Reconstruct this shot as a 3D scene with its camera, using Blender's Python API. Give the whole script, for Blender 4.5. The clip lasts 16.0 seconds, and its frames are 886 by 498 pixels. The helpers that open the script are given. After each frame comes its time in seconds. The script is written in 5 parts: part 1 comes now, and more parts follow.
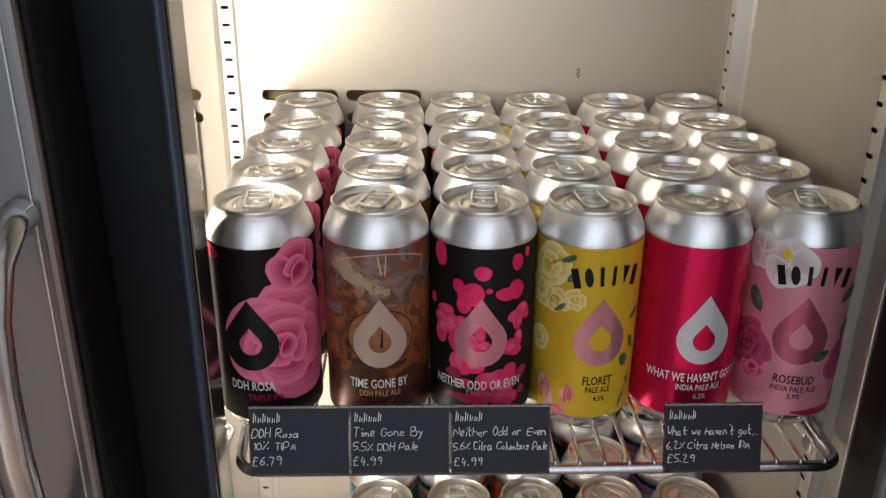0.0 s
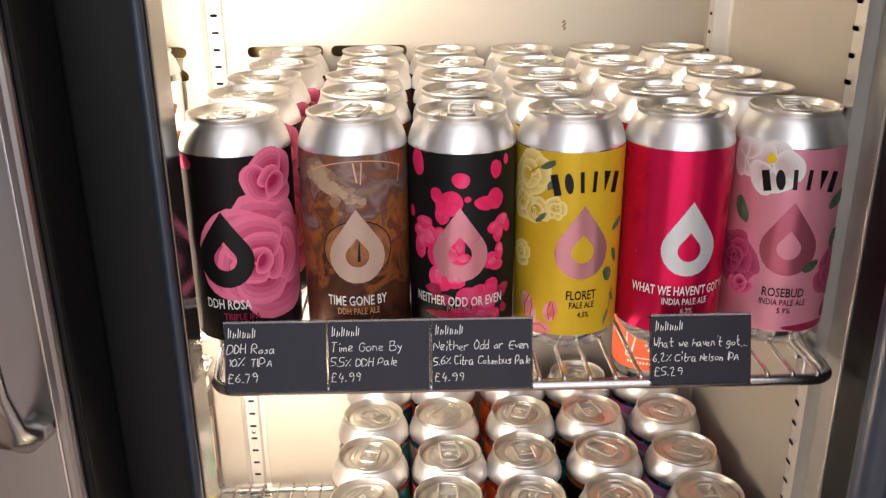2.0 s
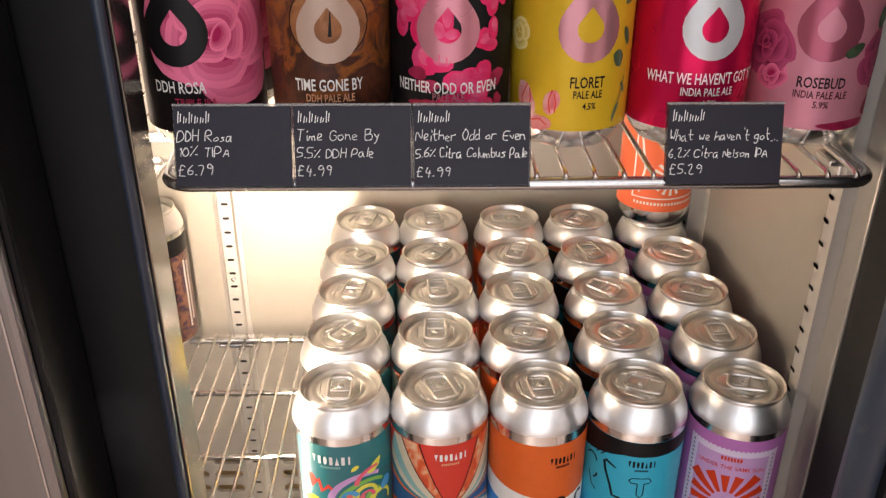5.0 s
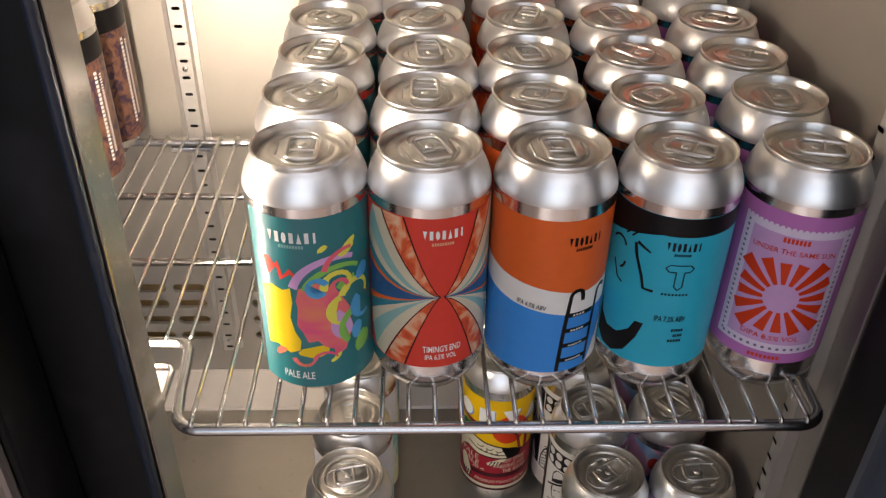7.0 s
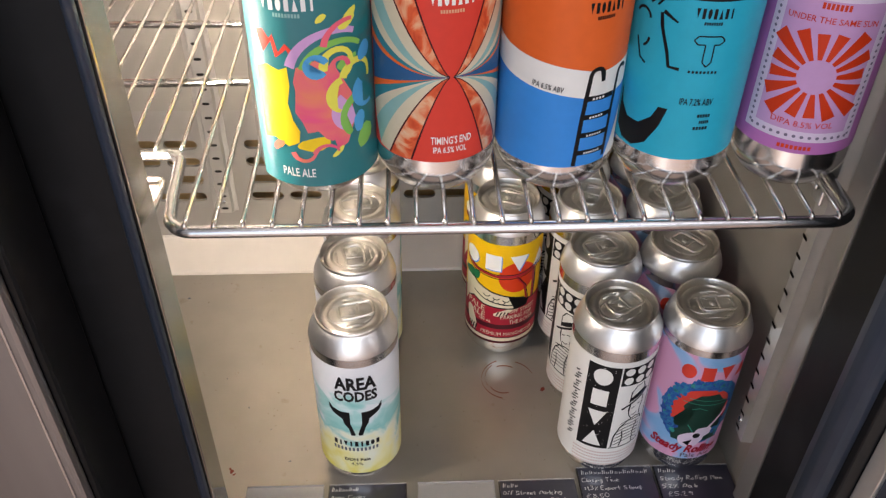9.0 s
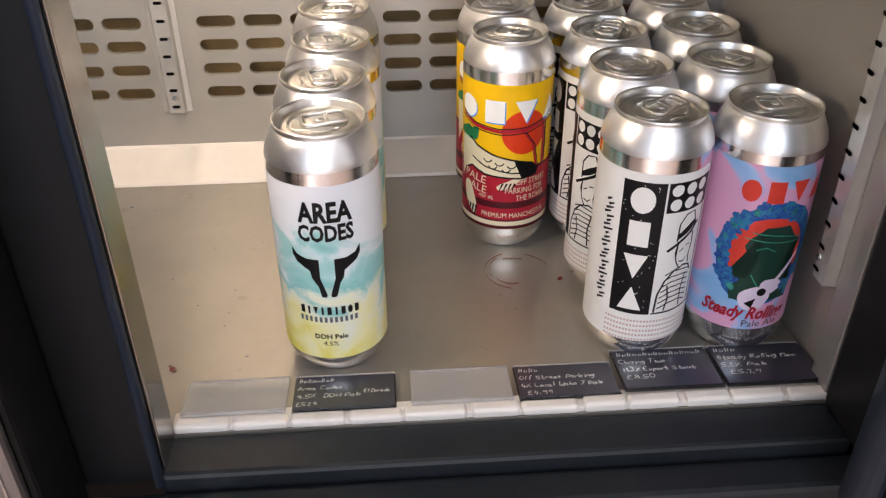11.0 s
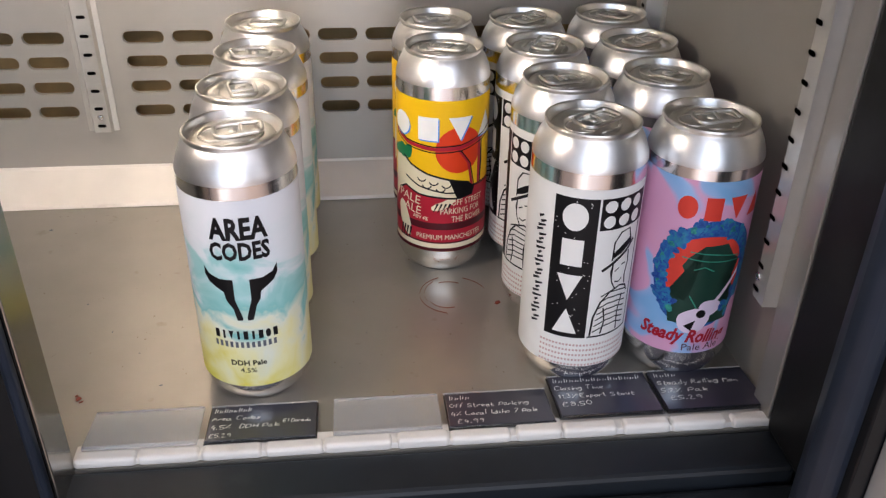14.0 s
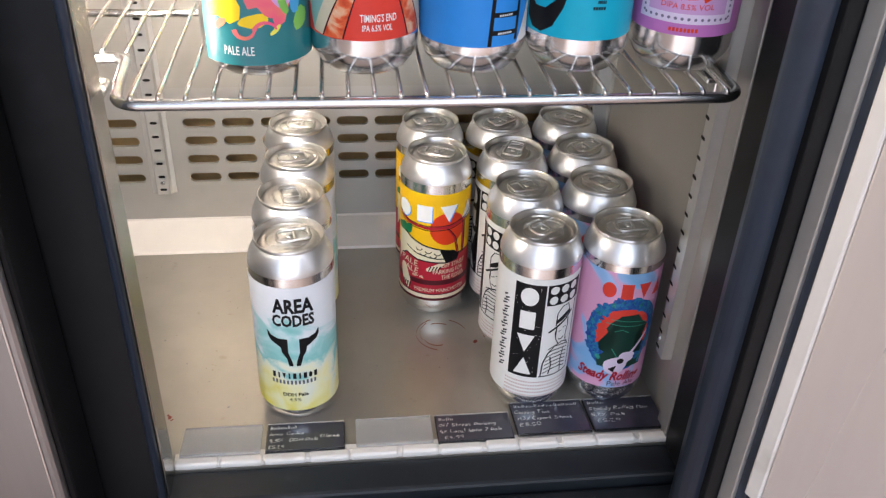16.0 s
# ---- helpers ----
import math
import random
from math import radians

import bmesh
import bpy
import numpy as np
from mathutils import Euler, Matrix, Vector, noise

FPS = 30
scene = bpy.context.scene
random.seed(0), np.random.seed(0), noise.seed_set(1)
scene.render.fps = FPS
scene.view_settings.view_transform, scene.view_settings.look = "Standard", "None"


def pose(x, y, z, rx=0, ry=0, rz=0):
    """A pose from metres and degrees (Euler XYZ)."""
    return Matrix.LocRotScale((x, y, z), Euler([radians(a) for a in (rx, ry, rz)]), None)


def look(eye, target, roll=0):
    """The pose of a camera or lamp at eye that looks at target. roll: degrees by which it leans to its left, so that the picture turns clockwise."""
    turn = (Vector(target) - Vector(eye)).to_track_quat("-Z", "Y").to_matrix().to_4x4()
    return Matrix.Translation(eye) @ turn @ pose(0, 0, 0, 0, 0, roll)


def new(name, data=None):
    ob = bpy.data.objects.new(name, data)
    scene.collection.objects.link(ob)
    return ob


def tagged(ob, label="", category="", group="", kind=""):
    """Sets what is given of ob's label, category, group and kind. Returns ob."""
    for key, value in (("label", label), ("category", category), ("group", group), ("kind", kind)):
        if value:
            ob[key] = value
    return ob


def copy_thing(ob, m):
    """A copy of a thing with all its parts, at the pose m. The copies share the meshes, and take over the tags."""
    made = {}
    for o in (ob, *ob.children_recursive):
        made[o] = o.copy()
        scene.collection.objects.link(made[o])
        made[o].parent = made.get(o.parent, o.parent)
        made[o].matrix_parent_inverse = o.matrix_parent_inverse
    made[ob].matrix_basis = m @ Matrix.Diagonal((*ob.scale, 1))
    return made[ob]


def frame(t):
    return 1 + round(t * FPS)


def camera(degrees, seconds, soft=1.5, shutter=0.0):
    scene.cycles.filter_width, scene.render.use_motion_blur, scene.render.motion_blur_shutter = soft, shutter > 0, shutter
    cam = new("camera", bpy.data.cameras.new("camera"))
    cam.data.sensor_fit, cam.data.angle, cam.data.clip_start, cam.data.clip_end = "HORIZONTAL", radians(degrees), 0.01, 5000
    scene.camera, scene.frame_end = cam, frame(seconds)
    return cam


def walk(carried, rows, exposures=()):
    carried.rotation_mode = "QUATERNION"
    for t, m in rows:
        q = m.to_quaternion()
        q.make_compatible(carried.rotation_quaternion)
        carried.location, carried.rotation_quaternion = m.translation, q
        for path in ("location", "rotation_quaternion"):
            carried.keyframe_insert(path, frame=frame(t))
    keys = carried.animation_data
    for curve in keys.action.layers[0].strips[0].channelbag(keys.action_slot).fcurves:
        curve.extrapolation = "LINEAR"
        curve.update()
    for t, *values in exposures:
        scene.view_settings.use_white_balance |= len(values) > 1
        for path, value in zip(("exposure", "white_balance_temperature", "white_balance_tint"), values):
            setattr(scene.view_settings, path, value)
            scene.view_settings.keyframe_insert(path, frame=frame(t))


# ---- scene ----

# ---- camera ----
cam = camera(54.24, 16.0, soft=1.3)
ROWS = [
    (0, -0.0141, 0.0313, 1.4173, -1.62, -22.79, -0.54),
    (0.5, 0.0106, 0.0337, 1.3994, -1.11, -23.43, -0.68),
    (1, 0.0153, 0.0432, 1.3652, -1.15, -24.34, -0.77),
    (1.3, 0.0050, 0.0170, 1.3500, -1.05, -21.68, -0.15),
    (1.5, -0.0128, -0.0011, 1.3605, -1.09, -20.61, -0.13),
    (1.8, -0.0120, -0.0100, 1.3540, -0.80, -20.89, 0.05),
    (2, 0.0027, 0.0128, 1.3448, -1.52, -20.54, 0.41),
    (2.5, 0.0151, 0.0495, 1.3303, -2.96, -20.10, 0.67),
    (3, 0.0094, 0.0693, 1.3347, -3.10, -19.75, 0.66),
    (3.5, 0.0145, 0.0679, 1.3342, -3.04, -19.61, 0.87),
    (4, 0.0128, 0.0551, 1.3242, -2.69, -19.65, 0.72),
    (4.5, 0.0148, 0.0461, 1.2943, -1.86, -22.08, 0.45),
    (5, 0.0126, 0.0511, 1.2616, -1.17, -27.11, -0.16),
    (5.2, 0.0110, 0.0480, 1.2463, -1.07, -28.60, -0.45),
    (7.3, 0.0139, 0.1272, 1.1257, -1.76, -35.10, -1.04),
    (7.5, 0.0172, 0.1264, 1.1239, -2.00, -35.17, -0.99),
    (8, 0.0183, 0.1251, 1.1156, -1.98, -35.25, -0.63),
    (8.5, 0.0109, 0.1215, 1.1017, -2.23, -36.88, -0.58),
    (9, 0.0055, 0.1048, 1.0536, -2.32, -39.65, -0.62),
    (9.5, -0.0012, 0.0801, 0.9453, -2.57, -37.83, -0.99),
    (11.8, 0.0137, 0.1179, 0.8156, -4.35, -31.89, 0.93),
    (12, 0.0179, 0.1150, 0.8140, -4.31, -31.55, 0.96),
    (12.5, 0.0154, 0.1174, 0.8113, -4.49, -31.33, 0.73),
    (13, 0.0192, 0.1227, 0.8063, -4.79, -31.10, 0.26),
    (13.5, 0.0262, 0.1244, 0.8061, -5.20, -31.00, -0.14),
    (14, 0.0280, 0.1233, 0.8014, -5.88, -30.92, -0.82),
    (14.5, 0.0279, 0.1241, 0.7997, -6.25, -30.77, -1.32),
    (15, 0.0264, 0.1220, 0.8066, -6.52, -30.73, -1.69),
    (15.5, 0.0146, 0.0685, 0.8708, -6.52, -30.89, -1.99),
    (16, 0.0046, -0.0021, 0.9718, -6.41, -33.15, -1.98),
]
EXPOSURES = [(0.0, -0.70, 6400, 12), (0.6, -0.02, 6500, 14), (1.0, 0.12, 6550, 14), (1.3, 0.14, 6700, 15), (1.5, -0.04, 6900, 16), (2.0, 0.06, 7050, 18), (2.5, 0.33, 6900, 16), (3.0, 0.32, 6900, 16), (3.5, 0.10, 7100, 18), (4.5, 0.1, 7250, 20), (5.0, -0.04, 7250, 20), (7.5, -0.62, 6600, 17), (8.5, -0.36, 6450, 16), (9.0, 0.14, 6650, 17), (9.5, 0.22, 6800, 18), (12.0, 0.38, 6500, 18), (14.5, 0.30, 6250, 17), (16.0, 0.38, 6100, 15)]
WINDOW_W, OVERHEAD_FILL_W, LAMP_W = 32.0, 11.0, 9.0

walk(cam, [(t, pose(x, y, z, 90 + pitch, roll, yaw)) for t, x, y, z, yaw, pitch, roll in ROWS],
     exposures=EXPOSURES)

# ---- light ----
world = bpy.data.worlds.new("daylight")
world.use_nodes = True
scene.world = world
wn = world.node_tree.nodes
sky = wn.new("ShaderNodeTexSky")
sky.sky_type = "NISHITA"
sky.sun_disc = False
sky.sun_elevation, sky.sun_rotation = radians(38), radians(150)
wn["Background"].inputs["Strength"].default_value = 0.12
world.node_tree.links.new(sky.outputs[0], wn["Background"].inputs[0])
sun = new("sun", bpy.data.lights.new("sun", "SUN"))
sun.data.energy, sun.data.angle, sun.data.color = 2.5, radians(0.6), (1, 0.95, 0.88)
sun.matrix_world = look((0, -6, 5), (2.5, 0, 0))


def area(name, m, sx, sy, watts, colour):
    data = bpy.data.lights.new(name, "AREA")
    data.shape, data.size, data.size_y, data.energy, data.color = "RECTANGLE", sx, sy, watts, colour
    ob = new(name, data)
    ob.matrix_world = m
    return ob


# daylight that comes in through the shop window, and the strip lamps inside the cabinet
area("window_daylight", look((-0.30, -2.90, 1.24), (-0.30, 0, 1.24)), 2.5, 2.3, WINDOW_W, (0.72, 0.86, 1.0))
# unseen overhead fill lights, added to brighten the cans and what the aluminium reflects
area("overhead_fill_light", look((0.6, -0.75, 2.66), (0.6, -0.70, 0)), 2.4, 1.2, OVERHEAD_FILL_W, (0.86, 0.93, 1.0))
area("overhead_fill_light", look((0.3, -2.25, 2.66), (0.3, -2.20, 0)), 2.4, 0.9, OVERHEAD_FILL_W * 2.2, (0.90, 0.95, 1.0))
for z0, z1, w in ((0.73, 1.60, LAMP_W),):
    area("cabinet_lamp_light", look((-0.1715, 0.5060, (z0 + z1) / 2), (0.03, 0.84, (z0 + z1) / 2)), 0.014, z1 - z0, w, (1.0, 0.87, 0.70))


# ---- materials ----
def material(name, colour, rough=0.5, metal=0.0, vary=0.06, grain=60.0, bump=0.0, coat=0.0, stretch=(1, 1, 1), rough_vary=0.08, stain=None, stain_scale=6.0, stain_cut=0.62, spec=0.5):
    """A surface with variation at two scales, fine relief and patchy gloss."""
    m = bpy.data.materials.new(name)
    m.use_nodes = True
    nodes, link = m.node_tree.nodes, m.node_tree.links.new
    b = nodes["Principled BSDF"]
    b.inputs["Metallic"].default_value = metal
    b.inputs["Coat Weight"].default_value = coat
    b.inputs["Specular IOR Level"].default_value = spec
    b.inputs["Coat Roughness"].default_value = 0.12
    co = nodes.new("ShaderNodeTexCoord")
    mp = nodes.new("ShaderNodeMapping")
    mp.inputs["Scale"].default_value = stretch
    link(co.outputs["Object"], mp.inputs[0])
    fine, broad = nodes.new("ShaderNodeTexNoise"), nodes.new("ShaderNodeTexNoise")
    fine.inputs["Scale"].default_value, fine.inputs["Detail"].default_value = grain, 6
    broad.inputs["Scale"].default_value, broad.inputs["Detail"].default_value = grain / 12, 3
    link(mp.outputs[0], fine.inputs["Vector"])
    link(mp.outputs[0], broad.inputs["Vector"])
    both = nodes.new("ShaderNodeMath")
    both.operation = "ADD"
    link(fine.outputs["Fac"], both.inputs[0])
    link(broad.outputs["Fac"], both.inputs[1])
    ramp = nodes.new("ShaderNodeMapRange")
    ramp.inputs["From Min"].default_value, ramp.inputs["From Max"].default_value = 0.6, 1.4
    ramp.inputs["To Min"].default_value, ramp.inputs["To Max"].default_value = 1 - vary, 1 + vary
    link(both.outputs[0], ramp.inputs["Value"])
    tint = nodes.new("ShaderNodeVectorMath")
    tint.operation = "SCALE"
    tint.inputs[0].default_value = colour
    link(ramp.outputs[0], tint.inputs["Scale"])
    last = tint.outputs[0]
    if stain:
        dirt = nodes.new("ShaderNodeTexNoise")
        dirt.inputs["Scale"].default_value, dirt.inputs["Detail"].default_value = stain_scale, 8
        link(co.outputs["Object"], dirt.inputs["Vector"])
        cut = nodes.new("ShaderNodeMapRange")
        cut.inputs["From Min"].default_value, cut.inputs["From Max"].default_value = stain_cut, stain_cut + 0.14
        link(dirt.outputs["Fac"], cut.inputs["Value"])
        mix = nodes.new("ShaderNodeMix")
        mix.data_type = "RGBA"
        mix.inputs["B"].default_value = (*stain, 1)
        link(cut.outputs[0], mix.inputs["Factor"])
        link(last, mix.inputs["A"])
        last = mix.outputs["Result"]
    link(last, b.inputs["Base Color"])
    gloss = nodes.new("ShaderNodeMapRange")
    gloss.inputs["To Min"].default_value, gloss.inputs["To Max"].default_value = max(0.02, rough - rough_vary), min(1, rough + rough_vary)
    link(broad.outputs["Fac"], gloss.inputs["Value"])
    link(gloss.outputs[0], b.inputs["Roughness"])
    if bump:
        bp = nodes.new("ShaderNodeBump")
        bp.inputs["Strength"].default_value, bp.inputs["Distance"].default_value = bump, 0.0006
        link(fine.outputs["Fac"], bp.inputs["Height"])
        link(bp.outputs[0], b.inputs["Normal"])
    return m


def ink(name, colour, rough=0.38, metal=0.0, vary=0.05):
    return material(name, colour, rough, metal, vary, 180, 0.0, 0.02, spec=0.2)


ALU = material("aluminium", (0.90, 0.90, 0.905), 0.18, 1.0, 0.05, 220, 0.06, rough_vary=0.07, stretch=(1, 1, 0.12))
ALU_SATIN = material("satin_aluminium", (0.88, 0.875, 0.87), 0.385, 1.0, 0.05, 220, 0.05, rough_vary=0.06)
ALU_LID = material("lid_aluminium", (0.82, 0.795, 0.75), 0.30, 1.0, 0.06, 260, 0.04)
STEEL_WALL = material("cabinet_steel", (0.43, 0.405, 0.355), 0.44, 0.5, 0.03, 30, 0.008, rough_vary=0.04, stain=(0.47, 0.435, 0.37), stain_scale=7, stain_cut=0.66)
STEEL_PANEL = material("vent_panel_steel", (0.45, 0.43, 0.395), 0.40, 0.6, 0.06, 30, 0.08, rough_vary=0.06, stain=(0.56, 0.53, 0.48), stain_scale=26, stain_cut=0.70)
FLOOR_STEEL = material("floor_steel", (0.43, 0.40, 0.35), 0.36, 0.75, 0.10, 26, 0.07, rough_vary=0.10, stain=(0.33, 0.28, 0.21), stain_scale=60, stain_cut=0.66)
STRIP_STEEL = material("strip_steel", (0.66, 0.64, 0.60), 0.36, 0.7, 0.05, 120, 0.08)
WIRE = material("chromed_wire", (0.72, 0.70, 0.67), 0.17, 1.0, 0.06, 300, 0.1, stain=(0.30, 0.19, 0.09), stain_scale=30, stain_cut=0.70)
RAIL = material("rail_chrome", (0.56, 0.56, 0.57), 0.22, 1.0, 0.06, 300, 0.05)
BLACK = material("black_plastic", (0.006, 0.0062, 0.007), 0.5, 0.0, 0.2, 90, 0.1, stain=(0.02, 0.02, 0.022), stain_scale=9, stain_cut=0.6, spec=0.22)
SILL_BLACK = material("sill_plastic", (0.012, 0.015, 0.019), 0.42, 0.0, 0.2, 60, 0.15, stain=(0.03, 0.034, 0.038), stain_scale=22, stain_cut=0.64, spec=0.35)
NAVY = material("dark_gasket", (0.030, 0.041, 0.064), 0.34, 0.0, 0.25, 60, 0.2, stain=(0.10, 0.10, 0.10), stain_scale=40, stain_cut=0.68)
SLOT_SHADE = material("slot_shade", (0.03, 0.026, 0.02), 0.7)
DUCT = material("duct_insulation", (0.36, 0.25, 0.115), 0.7, 0.0, 0.3, 40)
MULLION_STEEL = material("mullion_steel", (0.36, 0.34, 0.31), 0.19, 0.95, 0.05, 90, 0.02, stretch=(1, 1, 0.05))
JAMB_GREY = material("jamb_grey", (0.40, 0.385, 0.36), 0.34, 0.6, 0.06, 40, 0.05)
DOOR_STEEL = material("door_steel", (0.30, 0.285, 0.285), 0.30, 0.9, 0.06, 140, 0.08, stretch=(1, 1, 0.04))
PANEL_STEEL = material("inner_panel_steel", (0.84, 0.74, 0.68), 0.28, 0.30, 0.06, 60, 0.06, stretch=(1, 1, 0.1))
HANDLE_STEEL = material("handle_chrome", (0.68, 0.68, 0.69), 0.2, 1.0, 0.04, 120, 0.04)
WHITE_TRIM = material("cream_plastic", (0.80, 0.75, 0.69), 0.38, 0.0, 0.05, 50, 0.1, stain=(0.55, 0.50, 0.42), stain_scale=16, stain_cut=0.68)
LED = bpy.data.materials.new("lamp_diffuser")
LED.use_nodes = True
LED.node_tree.nodes["Principled BSDF"].inputs["Emission Color"].default_value = (1, 0.87, 0.68, 1)
LED.node_tree.nodes["Principled BSDF"].inputs["Emission Strength"].default_value = 6
ROOM_WALL = material("painted_wall", (0.66, 0.65, 0.63), 0.8, 0.0, 0.05, 12, 0.1)
ROOM_CEIL = material("painted_ceiling", (0.82, 0.81, 0.80), 0.85, 0.0, 0.04, 12, 0.1)
ROOM_FLOOR = material("vinyl_floor", (0.47, 0.33, 0.255), 0.42, 0.0, 0.12, 9, 0.1, stretch=(1, 0.15, 1), stain=(0.44, 0.31, 0.24), stain_scale=3, stain_cut=0.55)
CARD = material("black_card", (0.013, 0.0105, 0.021), 0.42, 0.0, 0.2, 90, 0.05, coat=0.0, spec=0.30)
# glossy card for the lying tickets; glare is also put into its lighter base colour
CARD_GLARE = material("glare_lifted_black_card", (0.032, 0.032, 0.050), 0.30, 0.0, 0.25, 60, 0.03, coat=0.5, spec=0.5)
CHALK = material("chalk_ink", (0.82, 0.82, 0.80), 0.8, 0.0, 0.25, 900)


def clear_plastic(name, tint, rough=0.08, strength=0.18):
    """A thin clear sheet: mostly see-through, with a glossy skin."""
    m = bpy.data.materials.new(name)
    m.use_nodes = True
    nodes, link = m.node_tree.nodes, m.node_tree.links.new
    b = nodes["Principled BSDF"]
    b.inputs["Base Color"].default_value = (*tint, 1)
    b.inputs["Roughness"].default_value = rough
    see = nodes.new("ShaderNodeBsdfTransparent")
    see.inputs[0].default_value = (0.97, 0.97, 0.97, 1)
    smear = nodes.new("ShaderNodeTexNoise")
    smear.inputs["Scale"].default_value = 40
    rng = nodes.new("ShaderNodeMapRange")
    rng.inputs["To Min"].default_value, rng.inputs["To Max"].default_value = strength * 0.75, strength * 1.25
    link(smear.outputs["Fac"], rng.inputs["Value"])
    mix = nodes.new("ShaderNodeMixShader")
    link(rng.outputs[0], mix.inputs[0])
    link(see.outputs[0], mix.inputs[1])
    link(b.outputs[0], mix.inputs[2])
    link(mix.outputs[0], nodes["Material Output"].inputs["Surface"])
    return m


DOOR_GLASS = clear_plastic("door_glass", (0.02, 0.025, 0.025), 0.03, 0.12)
CLEAR = clear_plastic("clear_plastic", (0.03, 0.03, 0.035), 0.08, 0.5)
FROSTED = clear_plastic("empty_ticket_plastic", (0.62, 0.61, 0.60), 0.12, 0.34)


# ---- shape helpers ----
def link_mesh(name, bm, mat, parent=None, label="", smooth=False):
    me = bpy.data.meshes.new(name)
    bmesh.ops.recalc_face_normals(bm, faces=bm.faces)
    bm.to_mesh(me)
    bm.free()
    if smooth:
        me.polygons.foreach_set("use_smooth", [True] * len(me.polygons))
    me.materials.append(mat)
    ob = new(name, me)
    if parent:
        ob.parent = parent
    if label:
        ob["label"] = label
    return ob


def part(name, bm, mat, parent, label="", smooth=False):
    return link_mesh(name, bm, mat, parent, label, smooth)


def structure(name, bm, mat, label, category, smooth=False):
    return tagged(link_mesh(name, bm, mat, None, "", smooth), label, category, "", "structure")


def thing(name, m, label, category, group=""):
    ob = new(name)
    ob.empty_display_size = 0.02
    ob.matrix_world = m
    return tagged(ob, label, category, group)


def box(x0, x1, y0, y1, z0, z1, bevel=0.0, bm=None, seg=2):
    out = bm or bmesh.new()
    vs = bmesh.ops.create_cube(out, size=1, matrix=Matrix.Translation(((x0 + x1) / 2, (y0 + y1) / 2, (z0 + z1) / 2)) @ Matrix.Diagonal((x1 - x0, y1 - y0, z1 - z0, 1)))["verts"]
    if bevel:
        es = list({e for v in vs for e in v.link_edges})
        bmesh.ops.bevel(out, geom=es, offset=bevel, segments=seg, affect="EDGES", profile=0.5)
    return out


def lathe(profile, seg=48, bm=None):
    """Turn (radius, height) pairs round the z axis."""
    out = bm or bmesh.new()
    rings = []
    for r, z in profile:
        if r < 1e-6:
            rings.append([out.verts.new((0, 0, z))])
        else:
            rings.append([out.verts.new((r * math.sin(2 * math.pi * k / seg), -r * math.cos(2 * math.pi * k / seg), z)) for k in range(seg)])
    for a, b in zip(rings, rings[1:]):
        for k in range(seg):
            n = (k + 1) % seg
            if len(a) == 1 and len(b) == 1:
                continue
            if len(a) == 1:
                out.faces.new((a[0], b[k], b[n]))
            elif len(b) == 1:
                out.faces.new((a[k], a[n], b[0]))
            else:
                out.faces.new((a[k], a[n], b[n], b[k]))
    return out


def tube(points, radius, seg=8, closed=False, bm=None):
    """A round rod along a list of places."""
    out = bm or bmesh.new()
    pts = [Vector(p) for p in points]
    n = len(pts)
    rings = []
    side = None
    for i, p in enumerate(pts):
        a = pts[i - 1] if (i or closed) else p
        b = pts[(i + 1) % n] if (i < n - 1 or closed) else p
        d = (b - a).normalized()
        if side is None:
            side = d.orthogonal().normalized()
        side = (side - d * side.dot(d)).normalized()
        up = d.cross(side)
        rings.append([out.verts.new(p + radius * (math.cos(2 * math.pi * k / seg) * side + math.sin(2 * math.pi * k / seg) * up)) for k in range(seg)])
    pairs = list(zip(rings, rings[1:])) + ([(rings[-1], rings[0])] if closed else [])
    for a, b in pairs:
        for k in range(seg):
            out.faces.new((a[k], a[(k + 1) % seg], b[(k + 1) % seg], b[k]))
    if not closed:
        out.faces.new(rings[0][::-1])
        out.faces.new(rings[-1])
    return out


def arc(cx, cy, r, a0, a1, n=8):
    return [(cx + r * math.cos(radians(a0 + (a1 - a0) * k / n)), cy + r * math.sin(radians(a0 + (a1 - a0) * k / n))) for k in range(n + 1)]

# ---- the room ----
structure("floor", box(-2.6, 2.6, -2.95, 1.6, -0.05, 0.0), ROOM_FLOOR, "brown vinyl shop floor with a soft sheen", "floor")
structure("ceiling", box(-2.6, 2.6, -2.95, 1.6, 2.7, 2.76), ROOM_CEIL, "plain painted shop ceiling", "ceiling")
structure("wall_west", box(-2.72, -2.6, -2.95, 1.6, 0, 2.7), ROOM_WALL, "plain painted shop wall", "wall")
structure("wall_east", box(2.6, 2.72, -2.95, 1.6, 0, 2.7), ROOM_WALL, "plain painted shop wall", "wall")
structure("wall_north", box(-2.72, 2.72, 1.6, 1.72, 0, 2.7), ROOM_WALL, "plain painted wall behind the cabinet", "wall")
south = box(-2.72, -1.75, -3.07, -2.95, 0, 2.7)
box(1.15, 2.72, -3.07, -2.95, 0, 2.7, bm=south)
box(-1.75, 1.15, -3.07, -2.95, 0, 0.06, bm=south)
box(-1.75, 1.15, -3.07, -2.95, 2.45, 2.7, bm=south)
structure("wall_south", south, ROOM_WALL, "plain painted shop wall with a glazed front opening", "wall")

